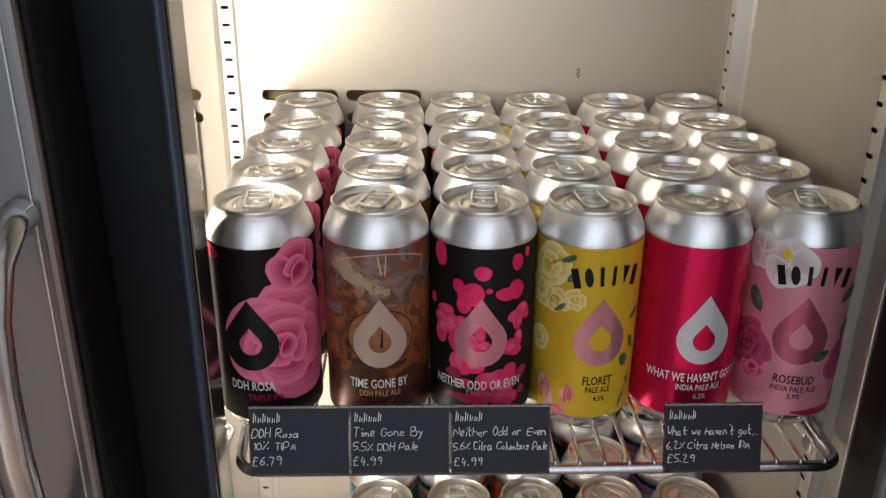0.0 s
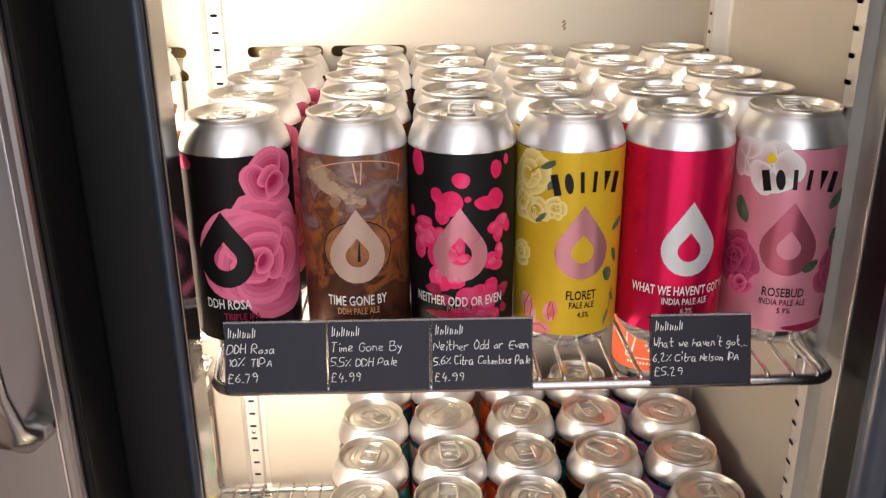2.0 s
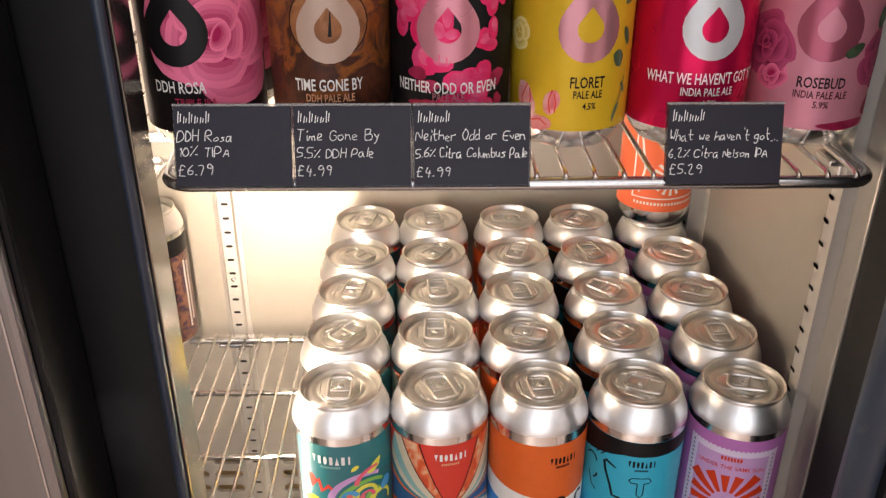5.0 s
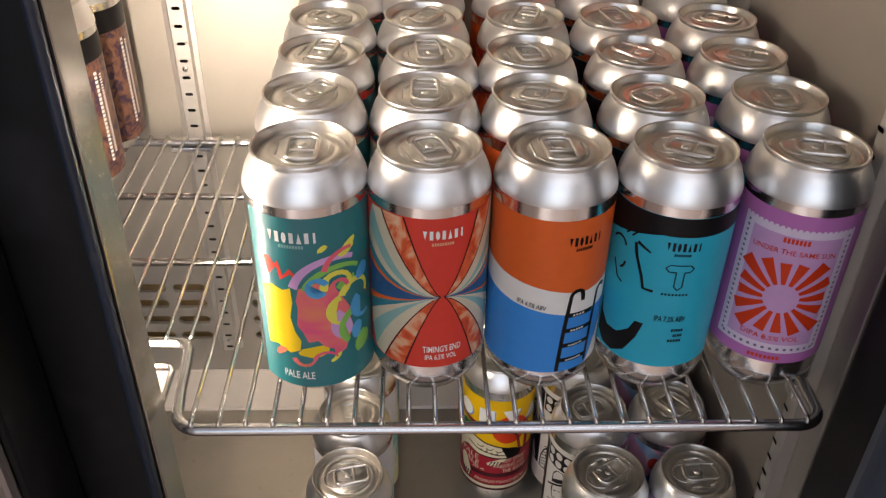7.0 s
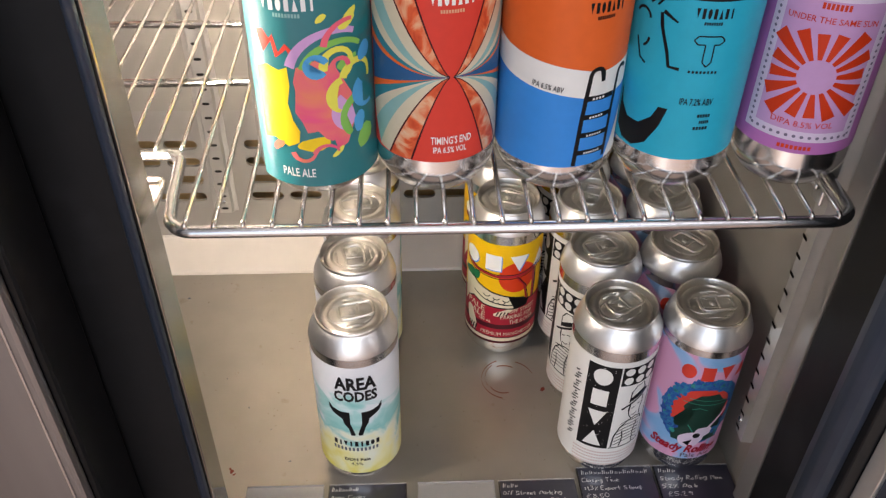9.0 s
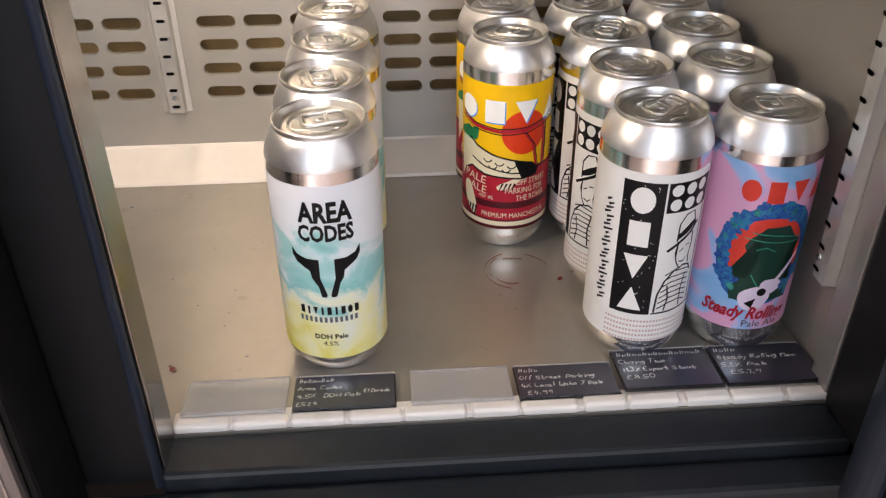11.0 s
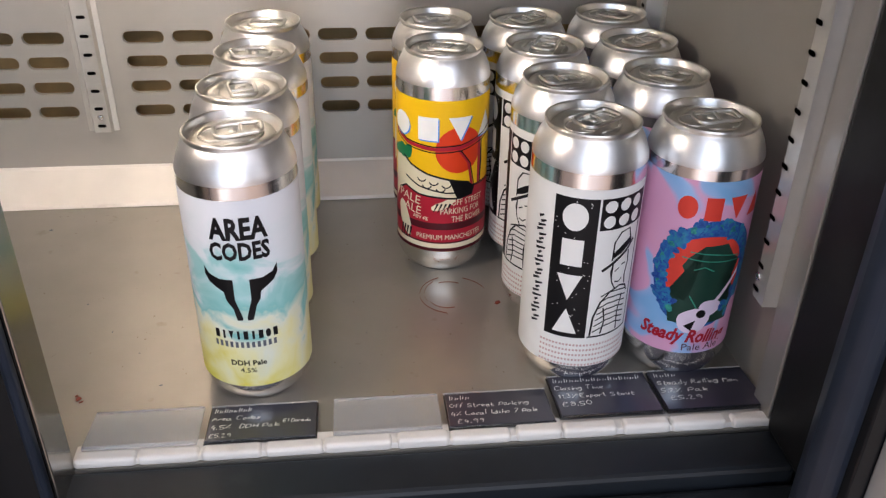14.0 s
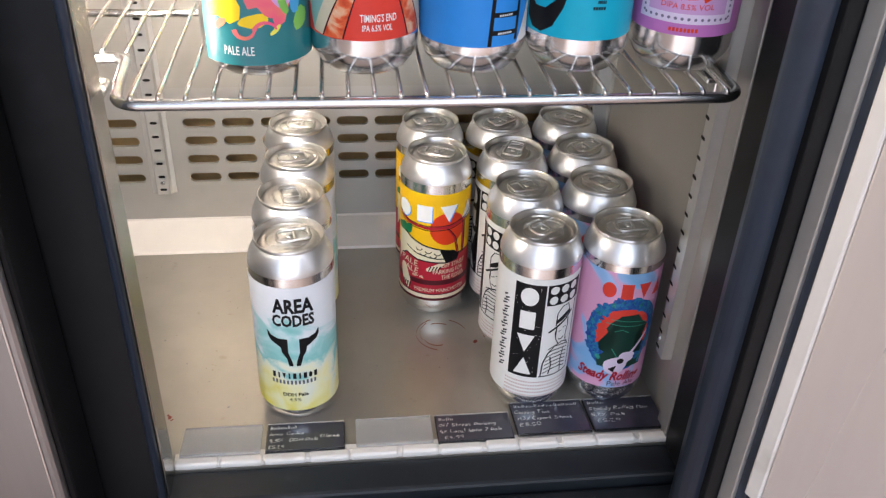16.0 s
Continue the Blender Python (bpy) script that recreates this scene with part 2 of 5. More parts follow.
# ---- the cabinet shell ----
XL, XR, YB, ZF, ZM, ZT = -0.68, 0.270, 0.840, 0.450, 0.772, 1.092
cab = thing("drinks_fridge", pose(0, 0, 0), "tall two-door steel drinks fridge with black trim", "fridge")
part("floor_pan", box(XL, XR, 0.4868, YB + 0.05, ZF - 0.03, ZF), FLOOR_STEEL, cab, "stained bare steel floor pan")
part("side_wall", box(XR, XR + 0.05, 0.476, YB + 0.06, ZF - 0.03, 1.92), STEEL_WALL, cab)
part("side_wall", box(XL - 0.05, XL, 0.476, YB + 0.06, ZF - 0.03, 1.92), STEEL_WALL, cab)
part("top_panel", box(XL - 0.05, XR + 0.05, 0.476, YB + 0.06, 1.92, 1.97), STEEL_WALL, cab)
part("plinth", box(XL - 0.05, XR + 0.05, 0.50, YB + 0.06, 0.0, ZF - 0.035), BLACK, cab)


def punched_panel(x0, x1, z0, z1, y0, y1, holes):
    """An upright panel with round-ended slots cut through it; holes: centre x, centre z, width, height."""
    bm = bmesh.new()
    xs = sorted({x0, x1, *[round(h[0] + s * h[2] / 2, 5) for h in holes for s in (-1, 1)]})
    zs = sorted({z0, z1, *[round(h[1] + s * h[3] / 2, 5) for h in holes for s in (-1, 1)]})
    grid = {}

    def v(x, z):
        if (x, z) not in grid:
            grid[x, z] = bm.verts.new((x, y0, z))
        return grid[x, z]
    for xa, xb in zip(xs, xs[1:]):
        for za, zb in zip(zs, zs[1:]):
            cx, cz = (xa + xb) / 2, (za + zb) / 2
            hole = next((h for h in holes if abs(cx - h[0]) < h[2] / 2 and abs(cz - h[1]) < h[3] / 2), None)
            if not hole:
                bm.faces.new((v(xa, za), v(xb, za), v(xb, zb), v(xa, zb)))
                continue
            r = (zb - za) / 2
            for ex, s in ((xa, 1), (xb, -1)):
                for ez, q in ((za, -1), (zb, 1)):
                    fan = [bm.verts.new((ex + s * (r - r * math.cos(a)), y0, cz + q * r * math.sin(a))) for a in [math.pi / 2 * k / 6 for k in range(7)]]
                    corner = v(ex, ez)
                    for p, w in zip(fan, fan[1:]):
                        bm.faces.new((corner, p, w))
    bmesh.ops.remove_doubles(bm, verts=bm.verts, dist=1e-5)
    edge = [e for e in bm.edges if e.is_boundary]
    new_v = [g for g in bmesh.ops.extrude_edge_only(bm, edges=edge)["geom"] if isinstance(g, bmesh.types.BMVert)]
    for p in new_v:
        p.co.y = y1
    return bm


vents = [(-0.0625 + 0.0395 * k, z, 0.033, 0.0105) for k in range(-12, 9) for z in (0.5195, 0.541, 0.5625, 0.583) if k != -3]
part("vent_panel", punched_panel(XL, XR, 0.469, 0.622, YB, YB + 0.004, vents), STEEL_PANEL, cab, "grey steel panel with round-ended vent slots")
slots = [(-0.124 - 0.0785 * k, z, 0.071, 0.0105) for k in (-1, 0, 1.62, 2.62) for z in (1.2345, 1.2126)]
part("back_panel", punched_panel(XL, XR, 0.622, 1.92, YB, YB + 0.004, slots), STEEL_WALL, cab, "cream-lit steel back panel with dark slots")
part("air_duct", box(XL, XR, YB + 0.03, YB + 0.05, 0.45, 1.92), DUCT, cab)
bm = bmesh.new()
prof = [(0.796, ZF + 0.0005), (0.7975, ZF + 0.003), (0.8385, 0.4675), (0.8395, 0.4695), (YB + 0.003, 0.4695), (YB + 0.003, ZF + 0.0005)]
a = [bm.verts.new((XL, y, z)) for y, z in prof]
b = [bm.verts.new((XR, y, z)) for y, z in prof]
for k in range(len(prof)):
    n = (k + 1) % len(prof)
    bm.faces.new((a[k], a[n], b[n], b[k]))
part("skirting", bm, WHITE_TRIM, cab, "sloping cream kick strip along the back")


def shelf_strip(name, m, z0, z1, hang=0.0155, parent=cab, deep=0.006, shift=0.0):
    """A slotted shelf strip: a hat-shaped steel channel with raised flanges, slots and screws. Its face looks along -y."""
    prof = [(-0.0125, 0.0), (-0.0125, -0.0015), (-0.0085, -0.0025), (-0.0065, -deep), (0.0065, -deep), (0.0085, -0.0025), (0.0125, -0.0015), (0.0125, 0.0)]
    bm = bmesh.new()
    a = [bm.verts.new((x + shift, y, z0)) for x, y in prof]
    b = [bm.verts.new((x + shift, y, z1)) for x, y in prof]
    for k in range(len(prof) - 1):
        bm.faces.new((a[k], a[k + 1], b[k + 1], b[k]))
    bm.faces.new(a)
    bm.faces.new(b[::-1])
    strip = part(name, bm, STRIP_STEEL, parent, "slotted bare steel shelf strip")
    strip.matrix_local = m
    # slots are not cut: dark plates on the face stand for their shaded insides
    bm = bmesh.new()
    z = z0 + 0.006
    while z < z1 - 0.004:
        vs = [(x, -deep - 0.0004, z + h) for x, h in arc(0.0022, 0, 0.0014, -90, 90, 4) + arc(-0.0022, 0, 0.0014, 90, 270, 4)]
        bm.faces.new([bm.verts.new(v) for v in vs])
        z += hang
    bmesh.ops.solidify(bm, geom=bm.faces[:], thickness=0.0003)
    part("slot", bm, SLOT_SHADE, strip, "thin dark plates coloured as the shade inside punched slots")
    z = z0 + 0.014
    while z < z1:
        bm = bmesh.new()
        bmesh.ops.create_uvsphere(bm, u_segments=10, v_segments=6, radius=0.0026, matrix=Matrix.Translation((0, -deep - 0.0004, z)) @ Matrix.Diagonal((1, 0.45, 1, 1)))
        part("screw", bm, HANDLE_STEEL, strip, "domed screw head", True)
        z += 0.31
    return strip


shelf_strip("shelf_strip", pose(-0.186, YB, 0), 0.503, 1.88)
shelf_strip("shelf_strip", pose(XR, 0.779, 0, 0, 0, -90), 0.506, 1.88, deep=0.0150)
shelf_strip("shelf_strip", pose(XR, 0.520, 0, 0, 0, -90), 0.5215, 1.88, deep=0.0150, shift=0.0042)

# front frame: sill, jamb on the hinge side, and the post between the doors
bm = box(-0.136, 0.268, 0.4555, 0.4866, 0.425, 0.4492, 0.003)
part("sill", bm, SILL_BLACK, cab, "dusty black plastic sill")
bm = box(-0.70, 0.30, 0.430, 0.4545, 0.375, 0.4385, 0.004)
part("sill_face", bm, SILL_BLACK, cab)
post = part("door_post", box(-0.262, -0.136, 0.4585, 0.487, 0.44, 1.92, 0.004, seg=3), BLACK, cab, "black centre post")
part("post_cheek", box(-0.1358, -0.1330, 0.4615, 0.489, 0.44, 1.92, 0.0008), MULLION_STEEL, cab, "brushed steel cheek of the post")
part("post_bead", tube([(-0.1372, 0.4580, 0.44), (-0.1372, 0.4580, 1.92)], 0.0032), NAVY, cab, "dark rubber bead", True)
part("jamb", box(0.2625, 0.2695, 0.4872, 0.5075, 0.44, 1.92, 0.001), JAMB_GREY, cab)
part("jamb_front", box(0.2697, 0.34, 0.440, 0.4755, 0.40, 1.92, 0.004), BLACK, cab)
part("jamb_front", box(0.262, 0.2695, 0.440, 0.4866, 0.45, 1.92, 0.004), BLACK, cab, "black front of the cabinet frame")
lamp = part("strip_lamp", box(-0.215, -0.1775, 0.4885, 0.506, 0.73, 1.60, 0.004), WHITE_TRIM, cab, "vertical strip lamp behind the post")
# added, unseen blocker: keeps lamp light off the first can's front on the top shelf
part("light_blocker", box(-0.1600, -0.1590, 0.4890, 0.5090, 1.06, 1.60), BLACK, lamp, "thin black blocker, added out of view to shade the nearest top can")
part("diffuser", box(-0.1772, -0.1735, 0.4900, 0.5055, 0.73, 1.60, 0.001), LED, lamp, "glowing warm white diffuser")

# ---- the closed door ----
door = thing("fridge_door", pose(0, 0, 0), "closed glass fridge door with a brushed steel frame", "door")
part("door_edge", box(-0.2300, -0.1762, 0.4075, 0.4555, 0.43, 1.90, 0.003), BLACK, door, "black plastic door edge")
part("stile", box(-0.2290, -0.1785, 0.3985, 0.4070, 0.43, 1.90, 0.003), DOOR_STEEL, door, "brushed steel door stile")
part("door_bead", box(-0.1856, -0.1842, 0.3972, 0.3990, 0.43, 1.90, 0.0005), HANDLE_STEEL, door, "bright bead along the door edge")
part("rail", box(-0.6400, -0.2302, 0.3985, 0.4555, 0.43, 0.52, 0.003), DOOR_STEEL, door)
part("rail", box(-0.6400, -0.2302, 0.3985, 0.4555, 1.80, 1.90, 0.003), DOOR_STEEL, door)
part("stile", box(-0.6900, -0.6402, 0.3985, 0.4555, 0.43, 1.90, 0.003), DOOR_STEEL, door)
pane = part("pane", box(-0.6400, -0.2302, 0.4200, 0.4240, 0.5202, 1.7998), DOOR_GLASS, door, "clear glass pane")
pane.visible_shadow = False

# ---- cans ----
RC = 0.0331


def can_wall(h):
    return [(0, 0.0085), (0.012, 0.0075), (0.019, 0.004), (0.0225, 0.0006), (0.0238, 0), (0.0252, 0.0006), (0.0272, 0.003), (0.0300, 0.0070), (0.0322, 0.0115),
            (0.0330, 0.0150), (RC, 0.0170), (RC, h * 0.5), (RC, h - 0.0205)]


def can_shoulder(h):
    return [(RC, h - 0.0205), (0.03305, h - 0.0195), (0.0329, h - 0.0183), (0.0325, h - 0.0165), (0.0318, h - 0.0142), (0.0308, h - 0.0115), (0.0295, h - 0.0087),
            (0.0281, h - 0.0062), (0.0270, h - 0.0047), (0.0263, h - 0.0040), (0.0261, h - 0.0036)]


def can_lid(h):
    return [(0.0261, h - 0.0040), (0.0263, h - 0.0030), (0.0271, h - 0.0023), (0.0274, h - 0.0013), (0.0272, h - 0.0004), (0.0266, h), (0.0260, h - 0.0003), (0.0256, h - 0.0014),
            (0.0250, h - 0.0050), (0.0243, h - 0.0066), (0.0235, h - 0.0066), (0.0229, h - 0.0050), (0.0224, h - 0.0040), (0.0170, h - 0.0038), (0.0164, h - 0.0044), (0.0158, h - 0.0038), (0, h - 0.0036)]


def ring_pull(h):
    """A stay-on tab with its rivet and open loop."""
    bm = bmesh.new()
    z = h - 0.0022
    loop = arc(-0.0042, -0.0125, 0.0032, 180, 270, 4) + arc(0.0042, -0.0125, 0.0032, 270, 360, 4) + arc(0.0030, 0.0050, 0.0048, 0, 90, 5) + arc(-0.0030, 0.0050, 0.0048, 90, 180, 5)
    tube([(x, y, z + 0.0012 * max(0, -y) / 0.0157) for x, y in loop], 0.0012, 6, True, bm)
    box(-0.0070, 0.0070, -0.0056, -0.0034, z - 0.0004, z + 0.0009, 0.0004, bm)
    box(-0.0040, 0.0040, -0.0020, 0.0078, z - 0.0010, z - 0.0002, 0.0003, bm)
    lathe([(0, z + 0.0009), (0.0020, z + 0.0007), (0.0025, z), (0.0025, z - 0.0014)], 12, bm)
    return bm


def lid_emboss(h):
    """The scored mouth and the raised beads of a can end."""
    bm = bmesh.new()
    z = h - 0.0037
    tube([(x, y, z) for x, y in arc(0, 0.0095, 0.0088, 0, 360, 24)[:-1]], 0.0005, 5, True, bm)
    tube([(x, y, z) for x, y in arc(0, -0.004, 0.0125, 200, 340, 14)], 0.0006, 5, False, bm)
    for s in (-1, 1):
        tube([(s * 0.0135, y, z) for y in (-0.007, -0.001, 0.006)], 0.0006, 5, False, bm)
    return bm


CAN_MESH = {}


def blank_can(h, m, label, group, spin=0.0):
    """A can at the pose m: shell, end and ring pull. spin: degrees by which the ring pull is turned."""
    can = thing("beer_can", m, label, "can", group)
    if h not in CAN_MESH:
        body = part("can_body", lathe(can_wall(h)), ALU, can, "", True)
        neck = part("shoulder", lathe(can_shoulder(h)), ALU_SATIN, can, "satin aluminium shoulder", True)
        lid = part("lid", lathe(can_lid(h)), ALU_LID, can, "brushed aluminium can end", True)
        tab = part("ring_pull", ring_pull(h), ALU_LID, lid, "", True)
        bead = part("embossing", lid_emboss(h), ALU_LID, lid, "", True)
        CAN_MESH[h] = (body.data, lid.data, tab.data, bead.data, neck.data)
    else:
        body, lid = new("can_body", CAN_MESH[h][0]), new("lid", CAN_MESH[h][1])
        lid["label"] = "brushed aluminium can end"
        tab, bead = new("ring_pull", CAN_MESH[h][2]), new("embossing", CAN_MESH[h][3])
        neck = new("shoulder", CAN_MESH[h][4])
        neck["label"] = "satin aluminium shoulder"
        body.parent = lid.parent = neck.parent = can
        tab.parent = bead.parent = lid
    lid.matrix_local = pose(0, 0, 0, 0, 0, spin)
    return can


def sleeve(can, z0, z1, mat, a0=-178.0, a1=178.0, label="", lift=0.0001):
    """A printed sleeve or paper label round the can from angle a0 to a1."""
    bm = bmesh.new()
    n = max(8, int((a1 - a0) / 6))
    r = RC + lift
    low = [bm.verts.new((r * math.sin(radians(a0 + (a1 - a0) * k / n)), -r * math.cos(radians(a0 + (a1 - a0) * k / n)), z0)) for k in range(n + 1)]
    top = [bm.verts.new((v.co.x, v.co.y, z1)) for v in low]
    for k in range(n):
        bm.faces.new((low[k], low[k + 1], top[k + 1], top[k]))
    return part("label", bm, mat, can, label, True)

# ---- printing on cans: shapes given in millimetres round the can (u) and up it (v) ----


def blob(u, v, ru, rv, n=18, wob=0.0, seed=0, turn=0.0):
    r = random.Random(seed)
    ph = [r.uniform(0, 6.28) for _ in range(3)]
    out = []
    for k in range(n):
        a = 2 * math.pi * k / n
        s = 1 + wob * (math.sin(2 * a + ph[0]) + 0.6 * math.sin(3 * a + ph[1]) + 0.4 * math.sin(5 * a + ph[2])) / 2
        x, y = ru * s * math.cos(a), rv * s * math.sin(a)
        c, d = math.cos(radians(turn)), math.sin(radians(turn))
        out.append((u + x * c - y * d, v + x * d + y * c))
    return out


def drop(u, v0, v1, w, n=15):
    """A drop with its point up, from v0 to v1, w wide."""
    r = w / 2
    cv = v0 + r
    d = v1 - cv
    a = math.acos(min(0.99, r / d))
    pts = [(u + r * math.sin(t), cv + r * math.cos(t)) for t in [a + (2 * math.pi - 2 * a) * k / n for k in range(n + 1)]]
    return [(u, v1)] + [(u + r * math.sin(a) * q, v1 + (cv + r * math.cos(a) - v1) * q) for q in (0.5,)] + pts + [(u - r * math.sin(a) * 0.5, v1 + (cv + r * math.cos(a) - v1) * 0.5)]


def rect(u0, u1, v0, v1):
    return [(u0, v0), (u1, v0), (u1, v1), (u0, v1)]


def stroke(pts, w0, w1=None):
    """A brush stroke along points, tapering from width w0 to w1."""
    w1 = w0 if w1 is None else w1
    left, right = [], []
    n = len(pts)
    for i, (x, y) in enumerate(pts):
        a, b = pts[max(0, i - 1)], pts[min(n - 1, i + 1)]
        dx, dy = b[0] - a[0], b[1] - a[1]
        q = math.hypot(dx, dy) or 1
        w = (w0 + (w1 - w0) * i / max(1, n - 1)) / 2
        left.append((x - dy / q * w, y + dx / q * w))
        right.append((x + dy / q * w, y - dx / q * w))
    return left + right[::-1]


def curl(u, v, r, a0, a1, n=10, grow=0.0):
    return [(u + (r + grow * k / n) * math.cos(radians(a0 + (a1 - a0) * k / n)), v + (r + grow * k / n) * math.sin(radians(a0 + (a1 - a0) * k / n))) for k in range(n + 1)]


def wrap(bm, lift):
    """Bend flat artwork (x round, y lift, z up) on to the can."""
    for v in bm.verts:
        a, r = v.co.x / RC, RC + lift + v.co.y
        v.co = Vector((r * math.sin(a), -r * math.cos(a), v.co.z))


def printed(parent, name, polys, mat, level=1, label="", order=None):
    """Flat inked shapes on the can. An outline with a hole is given as a pair of outlines with the same number of corners."""
    bm = bmesh.new()
    for k, p in enumerate(polys):
        up = 0.000004 * k if order is None else 0.000007 * order[k]
        if isinstance(p, tuple):
            o = [bm.verts.new((x / 1000, up, y / 1000)) for x, y in p[0]]
            i = [bm.verts.new((x / 1000, up, y / 1000)) for x, y in p[1]]
            for j in range(len(o)):
                n = (j + 1) % len(o)
                bm.faces.new((o[j], o[n], i[n], i[j]))
        else:
            bm.faces.new([bm.verts.new((x / 1000, up, y / 1000)) for x, y in p])
    bmesh.ops.triangulate(bm, faces=bm.faces[:])
    us = [v.co.x for v in bm.verts]
    step = 0.002 if order is None else 0.0015
    x = math.ceil(min(us) / step) * step
    while x < max(us):
        bmesh.ops.bisect_plane(bm, geom=bm.verts[:] + bm.edges[:] + bm.faces[:], dist=1e-6, plane_co=(x, 0, 0), plane_no=(1, 0, 0))
        x += step
    wrap(bm, 0.0001 + 0.00009 * level)
    bm.normal_update()
    for f in bm.faces:
        mid = f.calc_center_median()
        if f.normal.x * mid.x + f.normal.y * mid.y < 0:
            f.normal_flip()
    round_out = [Vector((v.co.x, v.co.y, 0)).normalized() for v in bm.verts]
    me = bpy.data.meshes.new(name)
    bm.to_mesh(me)
    bm.free()
    me.polygons.foreach_set("use_smooth", [True] * len(me.polygons))
    me.normals_split_custom_set_from_vertices(round_out)
    me.materials.append(mat)
    ob = new(name, me)
    ob.parent = parent
    if len(polys) > 1:
        ob["kind"] = "stuff"
    if label:
        ob["label"] = label
    return ob


def letters(text, size, narrow=1.0, bold=0.0, shear=0.0, align="CENTER"):
    """Lettering in the built-in font as a flat mesh in millimetres."""
    cu = bpy.data.curves.new("lettering", "FONT")
    cu.body, cu.size, cu.align_x, cu.offset, cu.shear, cu.resolution_u = text, size, align, bold, shear, 2
    cu.fill_mode = "FRONT"
    tmp = bpy.data.objects.new("lettering", cu)
    me = bpy.data.meshes.new_from_object(tmp)
    bpy.data.objects.remove(tmp)
    bpy.data.curves.remove(cu)
    for v in me.vertices:
        v.co.x *= narrow
    me.materials.clear()
    return me


def words(parent, text, u, v, cap, mat, width=None, bold=0.02, arch=0.0, turn=0.0, shear=0.0, level=4):
    """Lettering on the can centred at u, v with capitals cap high, width wide and arched up by arch."""
    me = letters(text, cap / 0.7, 1.0, bold * cap, shear)
    xs = [p.co.x for p in me.vertices] or [0, 1]
    w = max(xs) - min(xs) or 1
    s = (width / w) if width else 0.7
    mid = (max(xs) + min(xs)) / 2
    c, d = math.cos(radians(turn)), math.sin(radians(turn))
    bm = bmesh.new()
    bm.from_mesh(me)
    bpy.data.meshes.remove(me)
    for p in bm.verts:
        x = (p.co.x - mid) * s
        y = p.co.y - cap / 2 - arch * (x / (w * s / 2)) ** 2
        p.co = Vector(((u + x * c - y * d) / 1000, 0, (v + x * d + y * c) / 1000))
    wrap(bm, 0.0001 + 0.00009 * level)
    me = bpy.data.meshes.new("lettering")
    bm.to_mesh(me)
    bm.free()
    me.materials.append(mat)
    ob = new("lettering", me)
    ob.parent = parent
    return ob


def bars(u0, u1, v, h, n, arch=0.0, gap=0.28):
    """A row of plain bars in place of a maker's mark."""
    out = []
    w = (u1 - u0) / n
    for k in range(n):
        a, b = u0 + w * k, u0 + w * (k + 1 - gap)
        y = v - arch * ((2 * (k + 0.5) / n) - 1) ** 2
        out.append([(a, y - h / 2), (b, y - h / 2), (b, y + h / 2), (a, y + h / 2)])
    return out


def marks(u0, u1, v, h, kinds, arch=0.0, fill=0.66):
    """A maker's mark as a row of plain shapes: s block, l thin bar, o disc, v and a triangles."""
    out = []
    w = (u1 - u0) / len(kinds)
    for k, kind in enumerate(kinds):
        q = (2 * (k + 0.5) / len(kinds)) - 1
        c, y, r, t = u0 + w * (k + 0.5), v - arch * q * q, w * fill / 2, h / 2
        shape = {"s": rect(-0.85 * r, 0.85 * r, -t, t), "l": rect(-0.45 * r, 0.45 * r, -t, t), "o": blob(0, 0, r, t, 18), "v": [(-r, t), (0, -t), (r, t)], "a": [(-r, -t), (r, -t), (0, t)]}[kind]
        lean = -2 * arch * q / (w * len(kinds) / 2)
        out.append([(c + a - b * lean, y + b + a * lean) for a, b in shape])
    return out


def cloud(name, stops, scale=28.0, rough=0.4, metal=0.0, detail=4.0, distort=1.2, seed=0.0, upright=None):
    """A painted surface of drifting colours; stops: position and colour. upright: v range in metres over which the colours also climb."""
    m = bpy.data.materials.new(name)
    m.use_nodes = True
    nodes, link = m.node_tree.nodes, m.node_tree.links.new
    b = nodes["Principled BSDF"]
    b.inputs["Roughness"].default_value, b.inputs["Metallic"].default_value, b.inputs["Specular IOR Level"].default_value = rough, metal, 0.2
    co, mp, no, ra = nodes.new("ShaderNodeTexCoord"), nodes.new("ShaderNodeMapping"), nodes.new("ShaderNodeTexNoise"), nodes.new("ShaderNodeValToRGB")
    mp.inputs["Location"].default_value = (seed, seed * 0.7, seed * 0.3)
    no.inputs["Scale"].default_value, no.inputs["Detail"].default_value, no.inputs["Distortion"].default_value = scale, detail, distort
    link(co.outputs["Object"], mp.inputs[0])
    link(mp.outputs[0], no.inputs["Vector"])
    last = no.outputs["Fac"]
    if upright:
        sep, rng, add = nodes.new("ShaderNodeSeparateXYZ"), nodes.new("ShaderNodeMapRange"), nodes.new("ShaderNodeMath")
        link(co.outputs["Object"], sep.inputs[0])
        link(sep.outputs["Z"], rng.inputs["Value"])
        rng.inputs["From Min"].default_value, rng.inputs["From Max"].default_value = upright
        rng.inputs["To Min"].default_value, rng.inputs["To Max"].default_value = -0.34, 0.36
        add.operation = "MULTIPLY_ADD"
        add.inputs[1].default_value = 0.95
        link(no.outputs["Fac"], add.inputs[0])
        link(rng.outputs[0], add.inputs[2])
        last = add.outputs[0]
    el = ra.color_ramp.elements
    while len(el) < len(stops):
        el.new(0.5)
    for e, (pos, c) in zip(el, stops):
        e.position, e.color = pos, (*c, 1)
    link(last, ra.inputs[0])
    link(ra.outputs[0], b.inputs["Base Color"])
    return m


